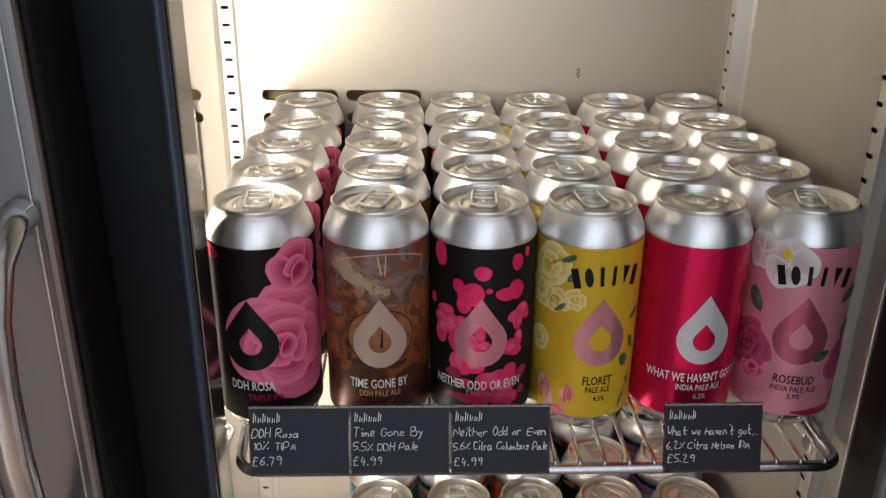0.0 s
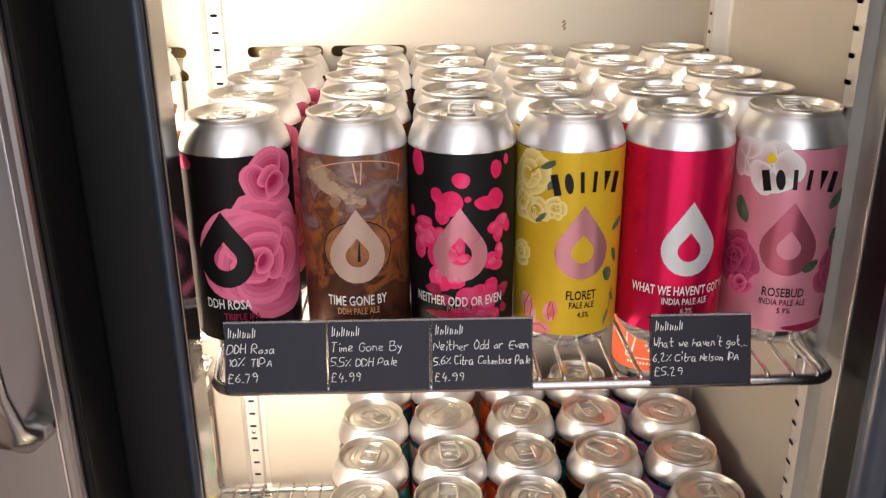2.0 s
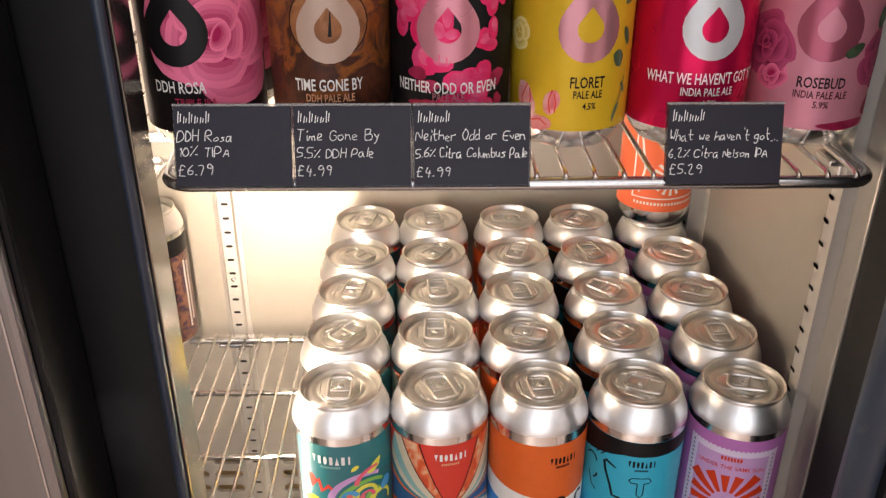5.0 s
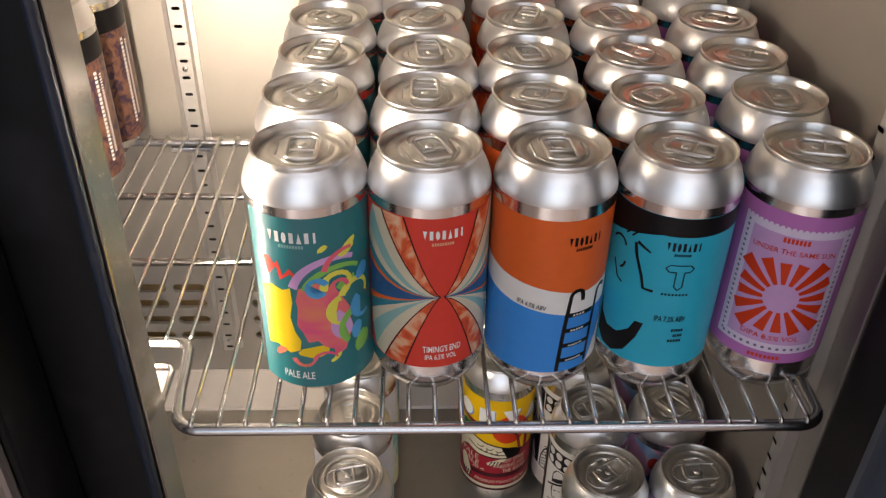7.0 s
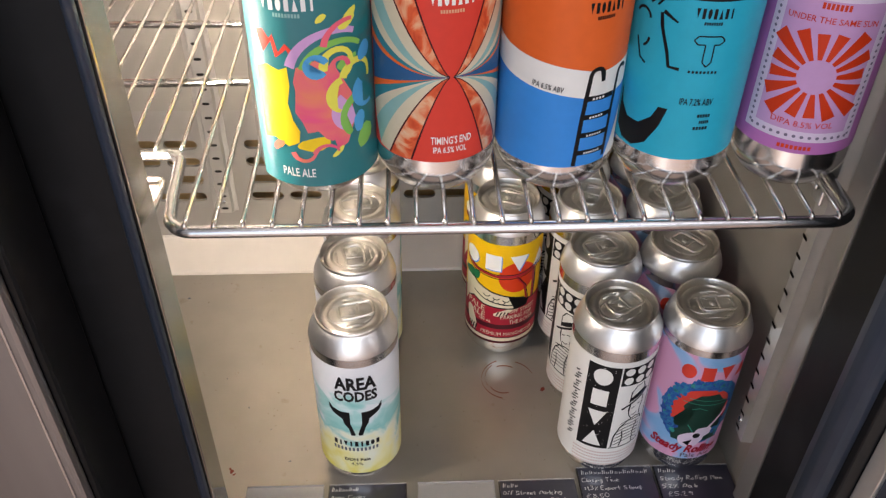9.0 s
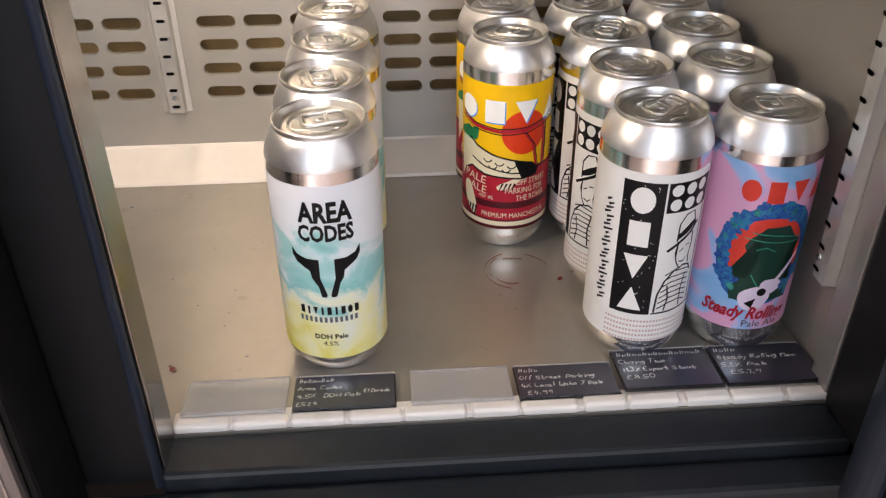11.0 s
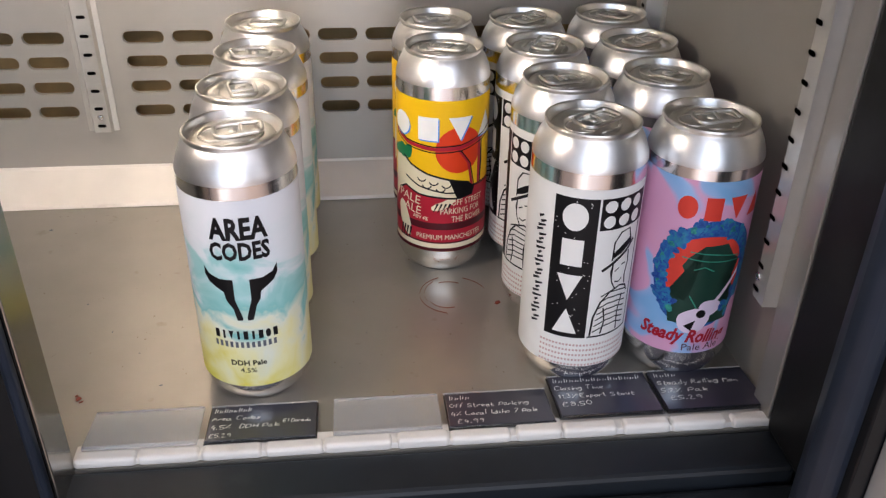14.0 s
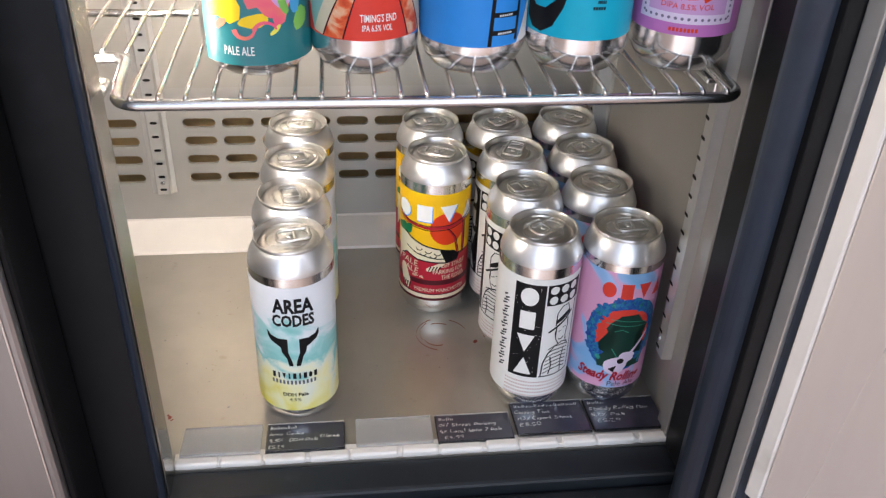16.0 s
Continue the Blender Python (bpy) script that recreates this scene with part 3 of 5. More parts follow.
WHITE_INK = ink("white_ink", (0.80, 0.79, 0.76))
BLACK_INK = ink("black_ink", (0.006, 0.0055, 0.0065), 0.45)
SILVER_INK = ink("silver_ink", (0.62, 0.63, 0.64), 0.35, 0.35)
CREAM_INK = ink("cream_ink", (0.72, 0.64, 0.45))
PINK_C = cloud("petal_shade", [(0.3, (0.26, 0.010, 0.042)), (0.7, (0.52, 0.035, 0.11))], 50, seed=5)
ROSE_BLACK = cloud("rose_black", [(0.35, (0.003, 0.002, 0.0025)), (0.62, (0.008, 0.002, 0.004)), (0.8, (0.04, 0.004, 0.010))], 30, 0.5)
RUST = cloud("rusty_marble", [(0.05, (0.022, 0.010, 0.012)), (0.20, (0.11, 0.034, 0.016)), (0.30, (0.055, 0.022, 0.016)), (0.38, (0.28, 0.088, 0.020)), (0.46, (0.12, 0.045, 0.030)), (0.53, (0.36, 0.130, 0.032)), (0.61, (0.13, 0.060, 0.052)), (0.70, (0.27, 0.180, 0.165)), (0.78, (0.17, 0.095, 0.085)), (0.86, (0.30, 0.110, 0.045)), (0.97, (0.15, 0.050, 0.032))], 46, 0.35, 0.25, 5, 0.9, upright=(0.0125, 0.135))
AMBER = cloud("amber_glow", [(0.3, (0.16, 0.06, 0.025)), (0.55, (0.30, 0.12, 0.05)), (0.75, (0.42, 0.20, 0.09))], 60)
MILK = ink("milky_ink", (0.50, 0.36, 0.29), 0.35, 0.2)
CHARCOAL = ink("charcoal_ink", (0.0065, 0.006, 0.007), 0.45)
HOT_PINK = cloud("hot_pink", [(0.3, (0.70, 0.012, 0.085)), (0.55, (0.88, 0.035, 0.16)), (0.75, (0.74, 0.10, 0.26))], 40, 0.35, 0.2)
SOFT_PINK = cloud("soft_pink", [(0.35, (0.74, 0.03, 0.13)), (0.6, (0.84, 0.12, 0.25)), (0.75, (0.86, 0.24, 0.36))], 70, 0.35, 0.1)
DUSK_PINK = ink("dusk_pink_foil", (0.64, 0.25, 0.30), 0.3, 0.55)
YELLOW = ink("mustard_ink", (0.68, 0.43, 0.026), 0.36, 0.15)
MAUVE_FOIL = ink("mauve_foil", (0.60, 0.26, 0.29), 0.28, 0.6)
LEAF = cloud("leaf_ink", [(0.3, (0.03, 0.06, 0.03)), (0.7, (0.13, 0.19, 0.11))], 60)
TULIP = cloud("tulip_ink", [(0.3, (0.65, 0.13, 0.14)), (0.7, (0.80, 0.45, 0.42))], 60)
CERISE = ink("cerise_foil", (0.72, 0.012, 0.085), 0.27, 0.65)
BLUSH = ink("blush_ink", (0.72, 0.27, 0.34), 0.36, 0.2)
DUSTY = ink("dusty_rose_foil", (0.46, 0.11, 0.16), 0.28, 0.5)
TEAL = material("teal_ink", (0.012, 0.17, 0.19), 0.36, 0.0, 0.05, 180, 0.0, 0.25, spec=0.5)
SUN_YELLOW = ink("sun_yellow_ink", (0.85, 0.58, 0.02))
CORAL = cloud("coral_pink", [(0.3, (0.80, 0.28, 0.10)), (0.6, (0.80, 0.12, 0.20)), (0.75, (0.80, 0.06, 0.30))], 30)
LILAC = ink("lilac_ink", (0.62, 0.35, 0.62))
GREEN = ink("lime_ink", (0.22, 0.50, 0.10))
LEMON = ink("lemon_ink", (0.78, 0.72, 0.10))
SKY = ink("sky_blue_ink", (0.08, 0.36, 0.66))
RED_INK = ink("red_ink", (0.68, 0.055, 0.035))
ORANGE = ink("orange_ink", (0.74, 0.13, 0.025))
PEACH = ink("peach_ink", (0.74, 0.38, 0.22))
RIBBON = cloud("ribbon_orange", [(0.32, (0.50, 0.05, 0.02)), (0.46, (0.70, 0.12, 0.04)), (0.58, (0.74, 0.36, 0.20)), (0.7, (0.72, 0.50, 0.34))], 75)
SAND = ink("sand_ink", (0.62, 0.55, 0.40))
DEEP_TEAL = ink("deep_teal_ink", (0.03, 0.20, 0.25))
PALE_TEAL = ink("pale_teal_ink", (0.24, 0.44, 0.42))
DEEP_BLUE = ink("deep_blue_ink", (0.025, 0.10, 0.24))
BLUE = ink("bright_blue_ink", (0.035, 0.25, 0.68))
CYAN = ink("cyan_ink", (0.015, 0.40, 0.56))
ORCHID = ink("orchid_ink", (0.50, 0.17, 0.45))
PALE_ORCHID = ink("pale_orchid_ink", (0.58, 0.33, 0.58))
PALE_LILAC = ink("pale_lilac_ink", (0.72, 0.60, 0.74))
WASH = cloud("watercolour", [(0.06, (0.76, 0.66, 0.12)), (0.24, (0.80, 0.76, 0.42)), (0.36, (0.74, 0.76, 0.62)), (0.44, (0.24, 0.55, 0.52)), (0.54, (0.38, 0.64, 0.62)), (0.62, (0.72, 0.77, 0.78)), (0.8, (0.80, 0.80, 0.82))], 26, 0.5, 0, 4, 1.0, upright=(0.016, 0.140))
EGG = ink("egg_yellow_ink", (0.80, 0.47, 0.006))
TOMATO = ink("tomato_ink", (0.64, 0.045, 0.01))
CRIMSON = ink("crimson_ink", (0.38, 0.014, 0.03))
MAROON = ink("maroon_ink", (0.07, 0.008, 0.012))
PAPER = material("white_paper", (0.78, 0.765, 0.73), 0.55, 0, 0.04, 120, 0.05, 0.1)
SKY_PINK = cloud("sky_and_pink", [(0.34, (0.22, 0.44, 0.72)), (0.43, (0.34, 0.48, 0.74)), (0.47, (0.70, 0.36, 0.54)), (0.7, (0.72, 0.36, 0.52)), (0.82, (0.66, 0.12, 0.10))], 20, 0.42, 0, 2, 0.8)
WREATH = cloud("wreath_ink", [(0.35, (0.015, 0.05, 0.24)), (0.55, (0.03, 0.12, 0.36)), (0.7, (0.02, 0.26, 0.24))], 240)
LEAFY = cloud("wreath_leaf", [(0.35, (0.02, 0.10, 0.34)), (0.6, (0.03, 0.22, 0.36)), (0.75, (0.02, 0.20, 0.16))], 200, seed=4)
LEAF_HEART = cloud("leaf_heart", [(0.35, (0.01, 0.10, 0.16)), (0.55, (0.03, 0.24, 0.20)), (0.7, (0.05, 0.34, 0.26))], 300)
DARK_GREEN = ink("dark_green_ink", (0.012, 0.045, 0.032))
COPPER = cloud("copper_purple", [(0.35, (0.22, 0.115, 0.075)), (0.5, (0.16, 0.08, 0.06)), (0.6, (0.06, 0.035, 0.06))], 120, 0.35, 0.3, 6)
BLUE_WHITE = cloud("white_and_blue", [(0.4, (0.74, 0.74, 0.72)), (0.58, (0.78, 0.77, 0.75)), (0.66, (0.10, 0.42, 0.62))], 40)
CORAL_PLAIN = ink("coral_ink", (0.80, 0.16, 0.07))


def emblem(lab, u, mat, level=3, v0=50.0, v1=97.0, w=34.0, iu=0.0):
    printed(lab, "emblem", [(drop(u, v0, v1, w), drop(u + iu, 60.5, 79.0, 14.2))], mat, level)


def bloom(lab, u, v, r, tones, level=1, seed=21, rings=((0.60, 5, 0.66), (0.40, 4, 0.50), (0.22, 3, 0.34), (0.08, 2, 0.20))):
    """A many-petalled flower, outer petals first. Each petal goes from the first tone at its rim to the last at its foot."""
    g = random.Random(seed)
    made = [([], []) for _ in tones]
    n, last = 0, len(tones) - 1
    for q, count, size in rings:
        start = g.uniform(0, 6.28)
        for k in range(count):
            a = start + 2 * math.pi * (k + g.uniform(-0.22, 0.22)) / count
            way, one, turn, flat = a + g.uniform(-0.25, 0.25), g.randrange(99), math.degrees(a) + 90 + g.uniform(-18, 18), g.uniform(0.62, 0.86)
            for t in range(len(tones)):
                f = t / last
                m = r * (q - 0.30 * size * f)
                sz = r * size * (1 - 0.50 * f)
                made[t][0].append(blob(u + m * math.cos(way), v + m * math.sin(way), sz, sz * flat * (1 - 0.25 * f), 18, 0.15, one, turn))
                made[t][1].append(n)
                n += 1
    for tone, (polys, lifts) in zip(tones, made):
        printed(lab, "flower_print", polys, tone, level, "", lifts)


def tone_row(name, low, high, n=5):
    return [ink(name, tuple(a + (b - a) * k / (n - 1) for a, b in zip(low, high)), 0.4) for k in range(n)]


ROSE_TONES = tone_row("rose_ink", (0.86, 0.19, 0.33), (0.40, 0.012, 0.085))
DEEP_ROSE = tone_row("deep_rose_ink", (0.50, 0.075, 0.17), (0.16, 0.010, 0.045))
PALE_TONES = tone_row("primrose_ink", (0.84, 0.70, 0.28), (0.62, 0.40, 0.05))
SMOKE_TONES = tone_row("smoke_ink", (0.46, 0.32, 0.21), (0.25, 0.12, 0.075))
WHITE_TONES = tone_row("blossom_ink", (0.82, 0.79, 0.76), (0.62, 0.50, 0.48))


def can_rosy(m):
    can = blank_can(0.150, m, "tall beer can printed with pink roses on black", "cans on the top shelf", 185)
    lab = sleeve(can, 0.0125, 0.1290, ROSE_BLACK)
    bloom(lab, 16, 65, 37, ROSE_TONES)
    bloom(lab, 27, 113, 17, ROSE_TONES, 1.5, 6, ((0.55, 4, 0.72), (0.2, 2, 0.5)))
    printed(lab, "flower_print", [blob(-31, 124, 8, 5, 12, 0.2, 3)], PINK_C, 6.4)
    printed(lab, "emblem", [(drop(-5.3, 48.5, 96.5, 35), drop(-5.0, 59.5, 78.0, 14))], BLACK_INK, 7.4)
    words(lab, "DDH ROSA", -6, 37.6, 6.2, WHITE_INK, 28, level=8)
    words(lab, "TRIPLE IPA", 2, 29.5, 4.2, PINK_C, 22, level=8)
    return can


def can_rusty(m):
    can = blank_can(0.150, m, "tall beer can with a rusty brown marbled print", "cans on the top shelf", 160)
    lab = sleeve(can, 0.0125, 0.1290, RUST)
    g = random.Random(5)
    for tone, spread in zip(SMOKE_TONES[::-1], (1.0, 0.9, 0.75, 0.6, 0.45)):
        puffs = [(-24 + 30 * q + g.gauss(0, 4 * spread), 118 - 17 * q + g.gauss(0, 4 * spread), (5.5 - 3 * q) * g.uniform(0.4, 1.0)) for q in [g.random() ** 1.4 for _ in range(16)]]
        printed(lab, "cloud_print", [blob(u, v, r * 1.2, r * 0.8, 14, 0.3, k, g.uniform(-40, 20)) for k, (u, v, r) in enumerate(puffs)], tone, 2.4 - 1.4 * spread)
    printed(lab, "outline", [stroke(curl(5, 60, 66, 116, 64, 14), 0.7), stroke([(33, 121), (31, 110)], 0.6), stroke([(2, 125), (4, 113)], 1.0), stroke([(7, 125), (6, 112)], 0.8)], PEACH, 5)
    printed(lab, "disc", [(blob(3, 71, 21.5, 19, 26), blob(3, 71, 20.8, 18.3, 26))], BLACK_INK, 2.4)
    printed(lab, "disc", [blob(3, 71, 21.2, 18.7, 26)], AMBER, 2)
    emblem(lab, 2.6, MILK, 3)
    printed(lab, "mark", [stroke([(4, 77), (3.4, 64)], 0.5, 2.0)], BLACK_INK, 3)
    words(lab, "TIME GONE BY", 1.5, 38.6, 6.3, WHITE_INK, 37)
    words(lab, "DDH PALE ALE", 2, 31.6, 4.2, PEACH, 26)
    return can


def can_bubbles(m):
    can = blank_can(0.150, m, "tall black beer can with hot pink bubbles", "cans on the top shelf", 175)
    lab = sleeve(can, 0.0125, 0.1290, CHARCOAL)
    g = random.Random(12)
    spots = [(-31, 122, 5.5, 8), (-2, 113.5, 5.2, 5), (20, 119, 4.4, 5.4), (28, 123.5, 2.3, 3.2), (2, 102, 2, 2), (13, 99, 7, 4.6), (20, 101, 5.5, 7), (-17, 104, 4, 4.6), (-9, 99, 8.5, 8), (30, 82, 3, 4.6), (-38, 90, 3, 4)]
    cluster = [(g.gauss(-20, 8), g.uniform(50, 94), g.uniform(4, 9), g.uniform(4, 9)) for _ in range(15)] + [(g.gauss(16, 7), g.uniform(44, 86), g.uniform(3, 6), g.uniform(3.5, 7)) for _ in range(11)]
    cluster += [(g.uniform(-18, 22), g.uniform(20, 52), g.uniform(5, 10), g.uniform(3.5, 6)) for _ in range(9)]
    printed(lab, "bubble_print", [blob(u, v, a, b, 14, 0.12, k) for k, (u, v, a, b) in enumerate(cluster + spots)], HOT_PINK, 1)
    printed(lab, "bubble_print", [blob(u + a * 0.15, v + b * 0.2, a * 0.62, b * 0.6, 14, 0.15, k) for k, (u, v, a, b) in enumerate(cluster)], SOFT_PINK, 1.6)
    printed(lab, "bubble_print", [blob(g.uniform(-34, 32), g.uniform(18, 46), g.uniform(3, 7), g.uniform(2, 5), 14, 0.3, k) for k in range(14)], PINK_C, 1.9)
    emblem(lab, -2.5, DUSK_PINK, 3)
    words(lab, "NEITHER ODD OR EVEN", -3.5, 36.8, 6.2, WHITE_INK, 58)
    words(lab, "PALE ALE", -2, 31.8, 4.2, DUSK_PINK, 17)
    return can


def can_mustard(m):
    can = blank_can(0.150, m, "tall mustard yellow beer can with flowers", "cans on the top shelf", 190)
    lab = sleeve(can, 0.0125, 0.1290, YELLOW)
    for u, v, r, k in ((-31, 114, 15, 3), (-38, 96, 12, 5), (-25, 92, 9, 7), (-13, 95, 7, 9), (-38, 62, 9, 11)):
        bloom(lab, u, v, r, PALE_TONES, 1, k, ((0.55, 5, 0.62), (0.25, 4, 0.44)))
    printed(lab, "petal_line", [stroke([(-31, 114), (-27 + 2 * k, 118 + k)], 0.6, 0.3) for k in range(4)] + [stroke(curl(-26, 92, 3, 0, 240, 8), 0.5)], ink("ochre_ink", (0.40, 0.22, 0.02)), 5.5)
    printed(lab, "leaf", [blob(-18, 121, 5, 2.2, 10, 0.2, 1, 25), blob(-16, 109, 3.6, 2, 10, 0.2, 5, 60), blob(-22, 88, 5, 1.6, 10, 0.2, 2, 40), blob(31, 82, 6, 2.4, 10, 0.2, 3, 25), blob(23, 51, 3.4, 5.4, 10, 0.2, 4, 20), blob(29, 62, 2, 6, 10, 0.2, 7, 20), stroke([(30, 40), (26, 26), (22, 16)], 0.8), blob(24, 22, 1.4, 5, 10, 0.1, 6, -25), blob(29, 34, 1.2, 4, 10, 0.1, 8, 30)], LEAF, 4.6)
    printed(lab, "tulip", [blob(-14, 28, 4.6, 7, 14, 0.12, 2, -10), blob(-30, 28, 6, 9, 14, 0.2, 5, 20), blob(-22, 16, 8, 5, 14, 0.2, 7)], TULIP, 1.5)
    printed(lab, "petal_line", [stroke([(-14.5, 22), (-15.5, 29), (-13.6, 35)], 0.7), stroke([(-12, 22.4), (-11.4, 28), (-12.6, 33)], 0.7), stroke([(-32, 20), (-33, 28), (-29, 36)], 0.8), stroke([(-28, 21), (-26.6, 28), (-27.4, 34)], 0.8), stroke([(-28, 16), (-20, 18), (-16, 15)], 0.8)], RED_INK, 2.2)
    printed(lab, "maker_mark", marks(-17, 29, 111.5, 12.6, "sollvs", 3.2), BLACK_INK, 5.4)
    emblem(lab, 4.5, MAUVE_FOIL, 3)
    words(lab, "FLORET", 5, 39.6, 6.0, BLACK_INK, 19)
    words(lab, "PALE ALE", 5.5, 33.0, 4.2, BLACK_INK, 16)
    words(lab, "4.5%", 6.5, 26.6, 3.6, BLACK_INK, 7.5)
    return can


def can_cerise(m):
    can = blank_can(0.150, m, "tall metallic cerise beer can with a silver drop", "cans on the top shelf", 40)
    lab = sleeve(can, 0.0125, 0.1290, CERISE)
    emblem(lab, 2.0, SILVER_INK, 3, 51, 98.5)
    words(lab, "WHAT WE HAVEN'T GOT YET", 3, 41.4, 6.0, WHITE_INK, 70, arch=0.6)
    words(lab, "INDIA PALE ALE", 2.6, 34.2, 4.3, WHITE_INK, 29)
    words(lab, "6.2%", 3.6, 28.0, 3.6, WHITE_INK, 8)
    return can


def can_blush(m):
    can = blank_can(0.150, m, "tall blush pink beer can with a white flower", "cans on the top shelf", 170)
    lab = sleeve(can, 0.0125, 0.1290, BLUSH)
    bloom(lab, -21, 117, 17, WHITE_TONES, 1, 4, ((0.52, 5, 0.62),))
    bloom(lab, -39, 120, 13, WHITE_TONES, 1, 6, ((0.52, 5, 0.62),))
    printed(lab, "stamen", [blob(-22.5, 122.5, 2.6, 3.4, 10, 0.2, 3)], SUN_YELLOW, 4.6)
    printed(lab, "leaf", [blob(25, 97, 9, 5, 12, 0.25, 3, 20), blob(8.5, 56, 5.5, 3.4, 12, 0.2, 4, 30), blob(-38, 88, 5, 8, 12, 0.2, 6, 30), blob(26, 72, 4, 7, 12, 0.2, 8, -20)], LEAF, 4.6)
    printed(lab, "flower_print", [blob(12, 15, 14, 3, 20, 0.3, 1), blob(34, 24, 9, 8, 16, 0.3, 3)], PINK_C, 1.4)
    bloom(lab, -40, 56, 17, DEEP_ROSE, 1.4, 12)
    bloom(lab, -33, 40, 10, ROSE_TONES, 1.4, 14, ((0.5, 5, 0.6), (0.2, 3, 0.45)))
    bloom(lab, 30, 50, 16, DEEP_ROSE, 1.4, 15)
    printed(lab, "maker_mark", marks(-28, 20, 111, 12.4, "sollvs", 3.2), BLACK_INK, 5.4)
    emblem(lab, -6.3, DUSTY, 3)
    words(lab, "ROSEBUD", -6, 38.8, 5.8, BLACK_INK, 25)
    words(lab, "INDIA PALE ALE", -5.5, 32.2, 4.0, MAROON, 28)
    words(lab, "5.9%", -4.6, 26.8, 3.6, MAROON, 8)
    return can


def can_swirl(m):
    can = blank_can(0.150, m, "tall beer can with a teal label of coloured swirls", "cans on the middle shelf", 0)
    lab = sleeve(can, 0.0095, 0.1240, TEAL, -58, 118, "glossy teal paper label")
    printed(lab, "swirl", [[(-27, 77), (-20, 80), (-13, 78), (-8.5, 80), (-8, 70), (-10, 60), (-8, 50), (-5, 44), (-6, 37), (-12, 34), (-20, 38), (-27, 36)], blob(2, 36, 10, 3.6, 14, 0.25, 6, 8)], SUN_YELLOW, 1)
    printed(lab, "swirl", [[(-4, 80), (6, 84), (16, 78), (24, 62), (24, 44), (20, 34), (14, 31), (12, 40), (4, 44), (-1, 43), (-3.5, 50), (-6.5, 55), (-4.5, 62), (-6, 72)], blob(13, 50, 10, 13, 18, 0.15, 7)], CORAL, 1.5)
    printed(lab, "swirl", [stroke([(-22, 98), (-20, 88), (-15, 95), (-13, 86), (-8, 91), (-5, 87)], 4.5, 3.0)], RED_INK, 1)
    printed(lab, "swirl", [stroke(curl(16, 74, 24, 165, 62, 12), 5, 3), stroke(curl(24, 52, 10, 120, 260, 10), 6, 3), blob(20, 52, 4, 10, 12, 0.2, 3, 20)], LILAC, 2)
    printed(lab, "swirl", [stroke(curl(18, 72, 20, 160, 50, 12), 4.5, 2.5), stroke(curl(30, 48, 12, 90, 230, 10), 5, 3), blob(32, 34, 5, 8, 12, 0.2, 4, -30), blob(22, 80, 6, 3, 12, 0.3, 9, 30)], GREEN, 2.3)
    printed(lab, "swirl", [stroke(curl(17, 80, 8, 200, -60, 12), 4, 2), stroke(curl(28, 70, 9, 170, -20, 12), 4.5, 2), blob(10, 105, 3.4, 1.6, 10, 0.2, 5, 40), blob(24, 102, 7, 3, 12, 0.3, 2, 35), stroke(curl(20, 62, 9, 100, 250, 10), 4, 2), blob(14, 30, 4, 1.6, 10, 0.2, 8, 40)], LEMON, 2.6)
    printed(lab, "swirl", [stroke(curl(6, 80, 5.5, 20, 320, 12), 3, 2), stroke(curl(34, 60, 8, 120, 300, 10), 5, 2), blob(34, 82, 6, 4, 12, 0.2, 6, 40), blob(28, 44, 4, 6, 12, 0.2, 2)], SKY, 2.9)
    printed(lab, "swirl", [stroke(curl(24, 88, 14, 170, 80, 10), 3.5, 2), stroke(curl(18, 78, 5, 0, 250, 10), 2.6, 1.6), stroke(curl(-4, 32, 6, 190, 350, 8), 3, 1.5), stroke(curl(8, 28, 7, 160, 20, 8), 2.6, 1.2), blob(-18, 34, 4, 2.5, 10, 0.3, 3, 40)], CORAL, 3.2)
    printed(lab, "maker_mark", marks(-19, 8.5, 112.5, 6.5, "vsosasl"), WHITE_INK, 3)
    printed(lab, "maker_mark", bars(-12.5, 1, 107, 2.0, 9, 0, 0.3), PALE_TEAL, 3)
    words(lab, "PALE ALE", -8, 18.5, 5.2, WHITE_INK, 18)
    return can


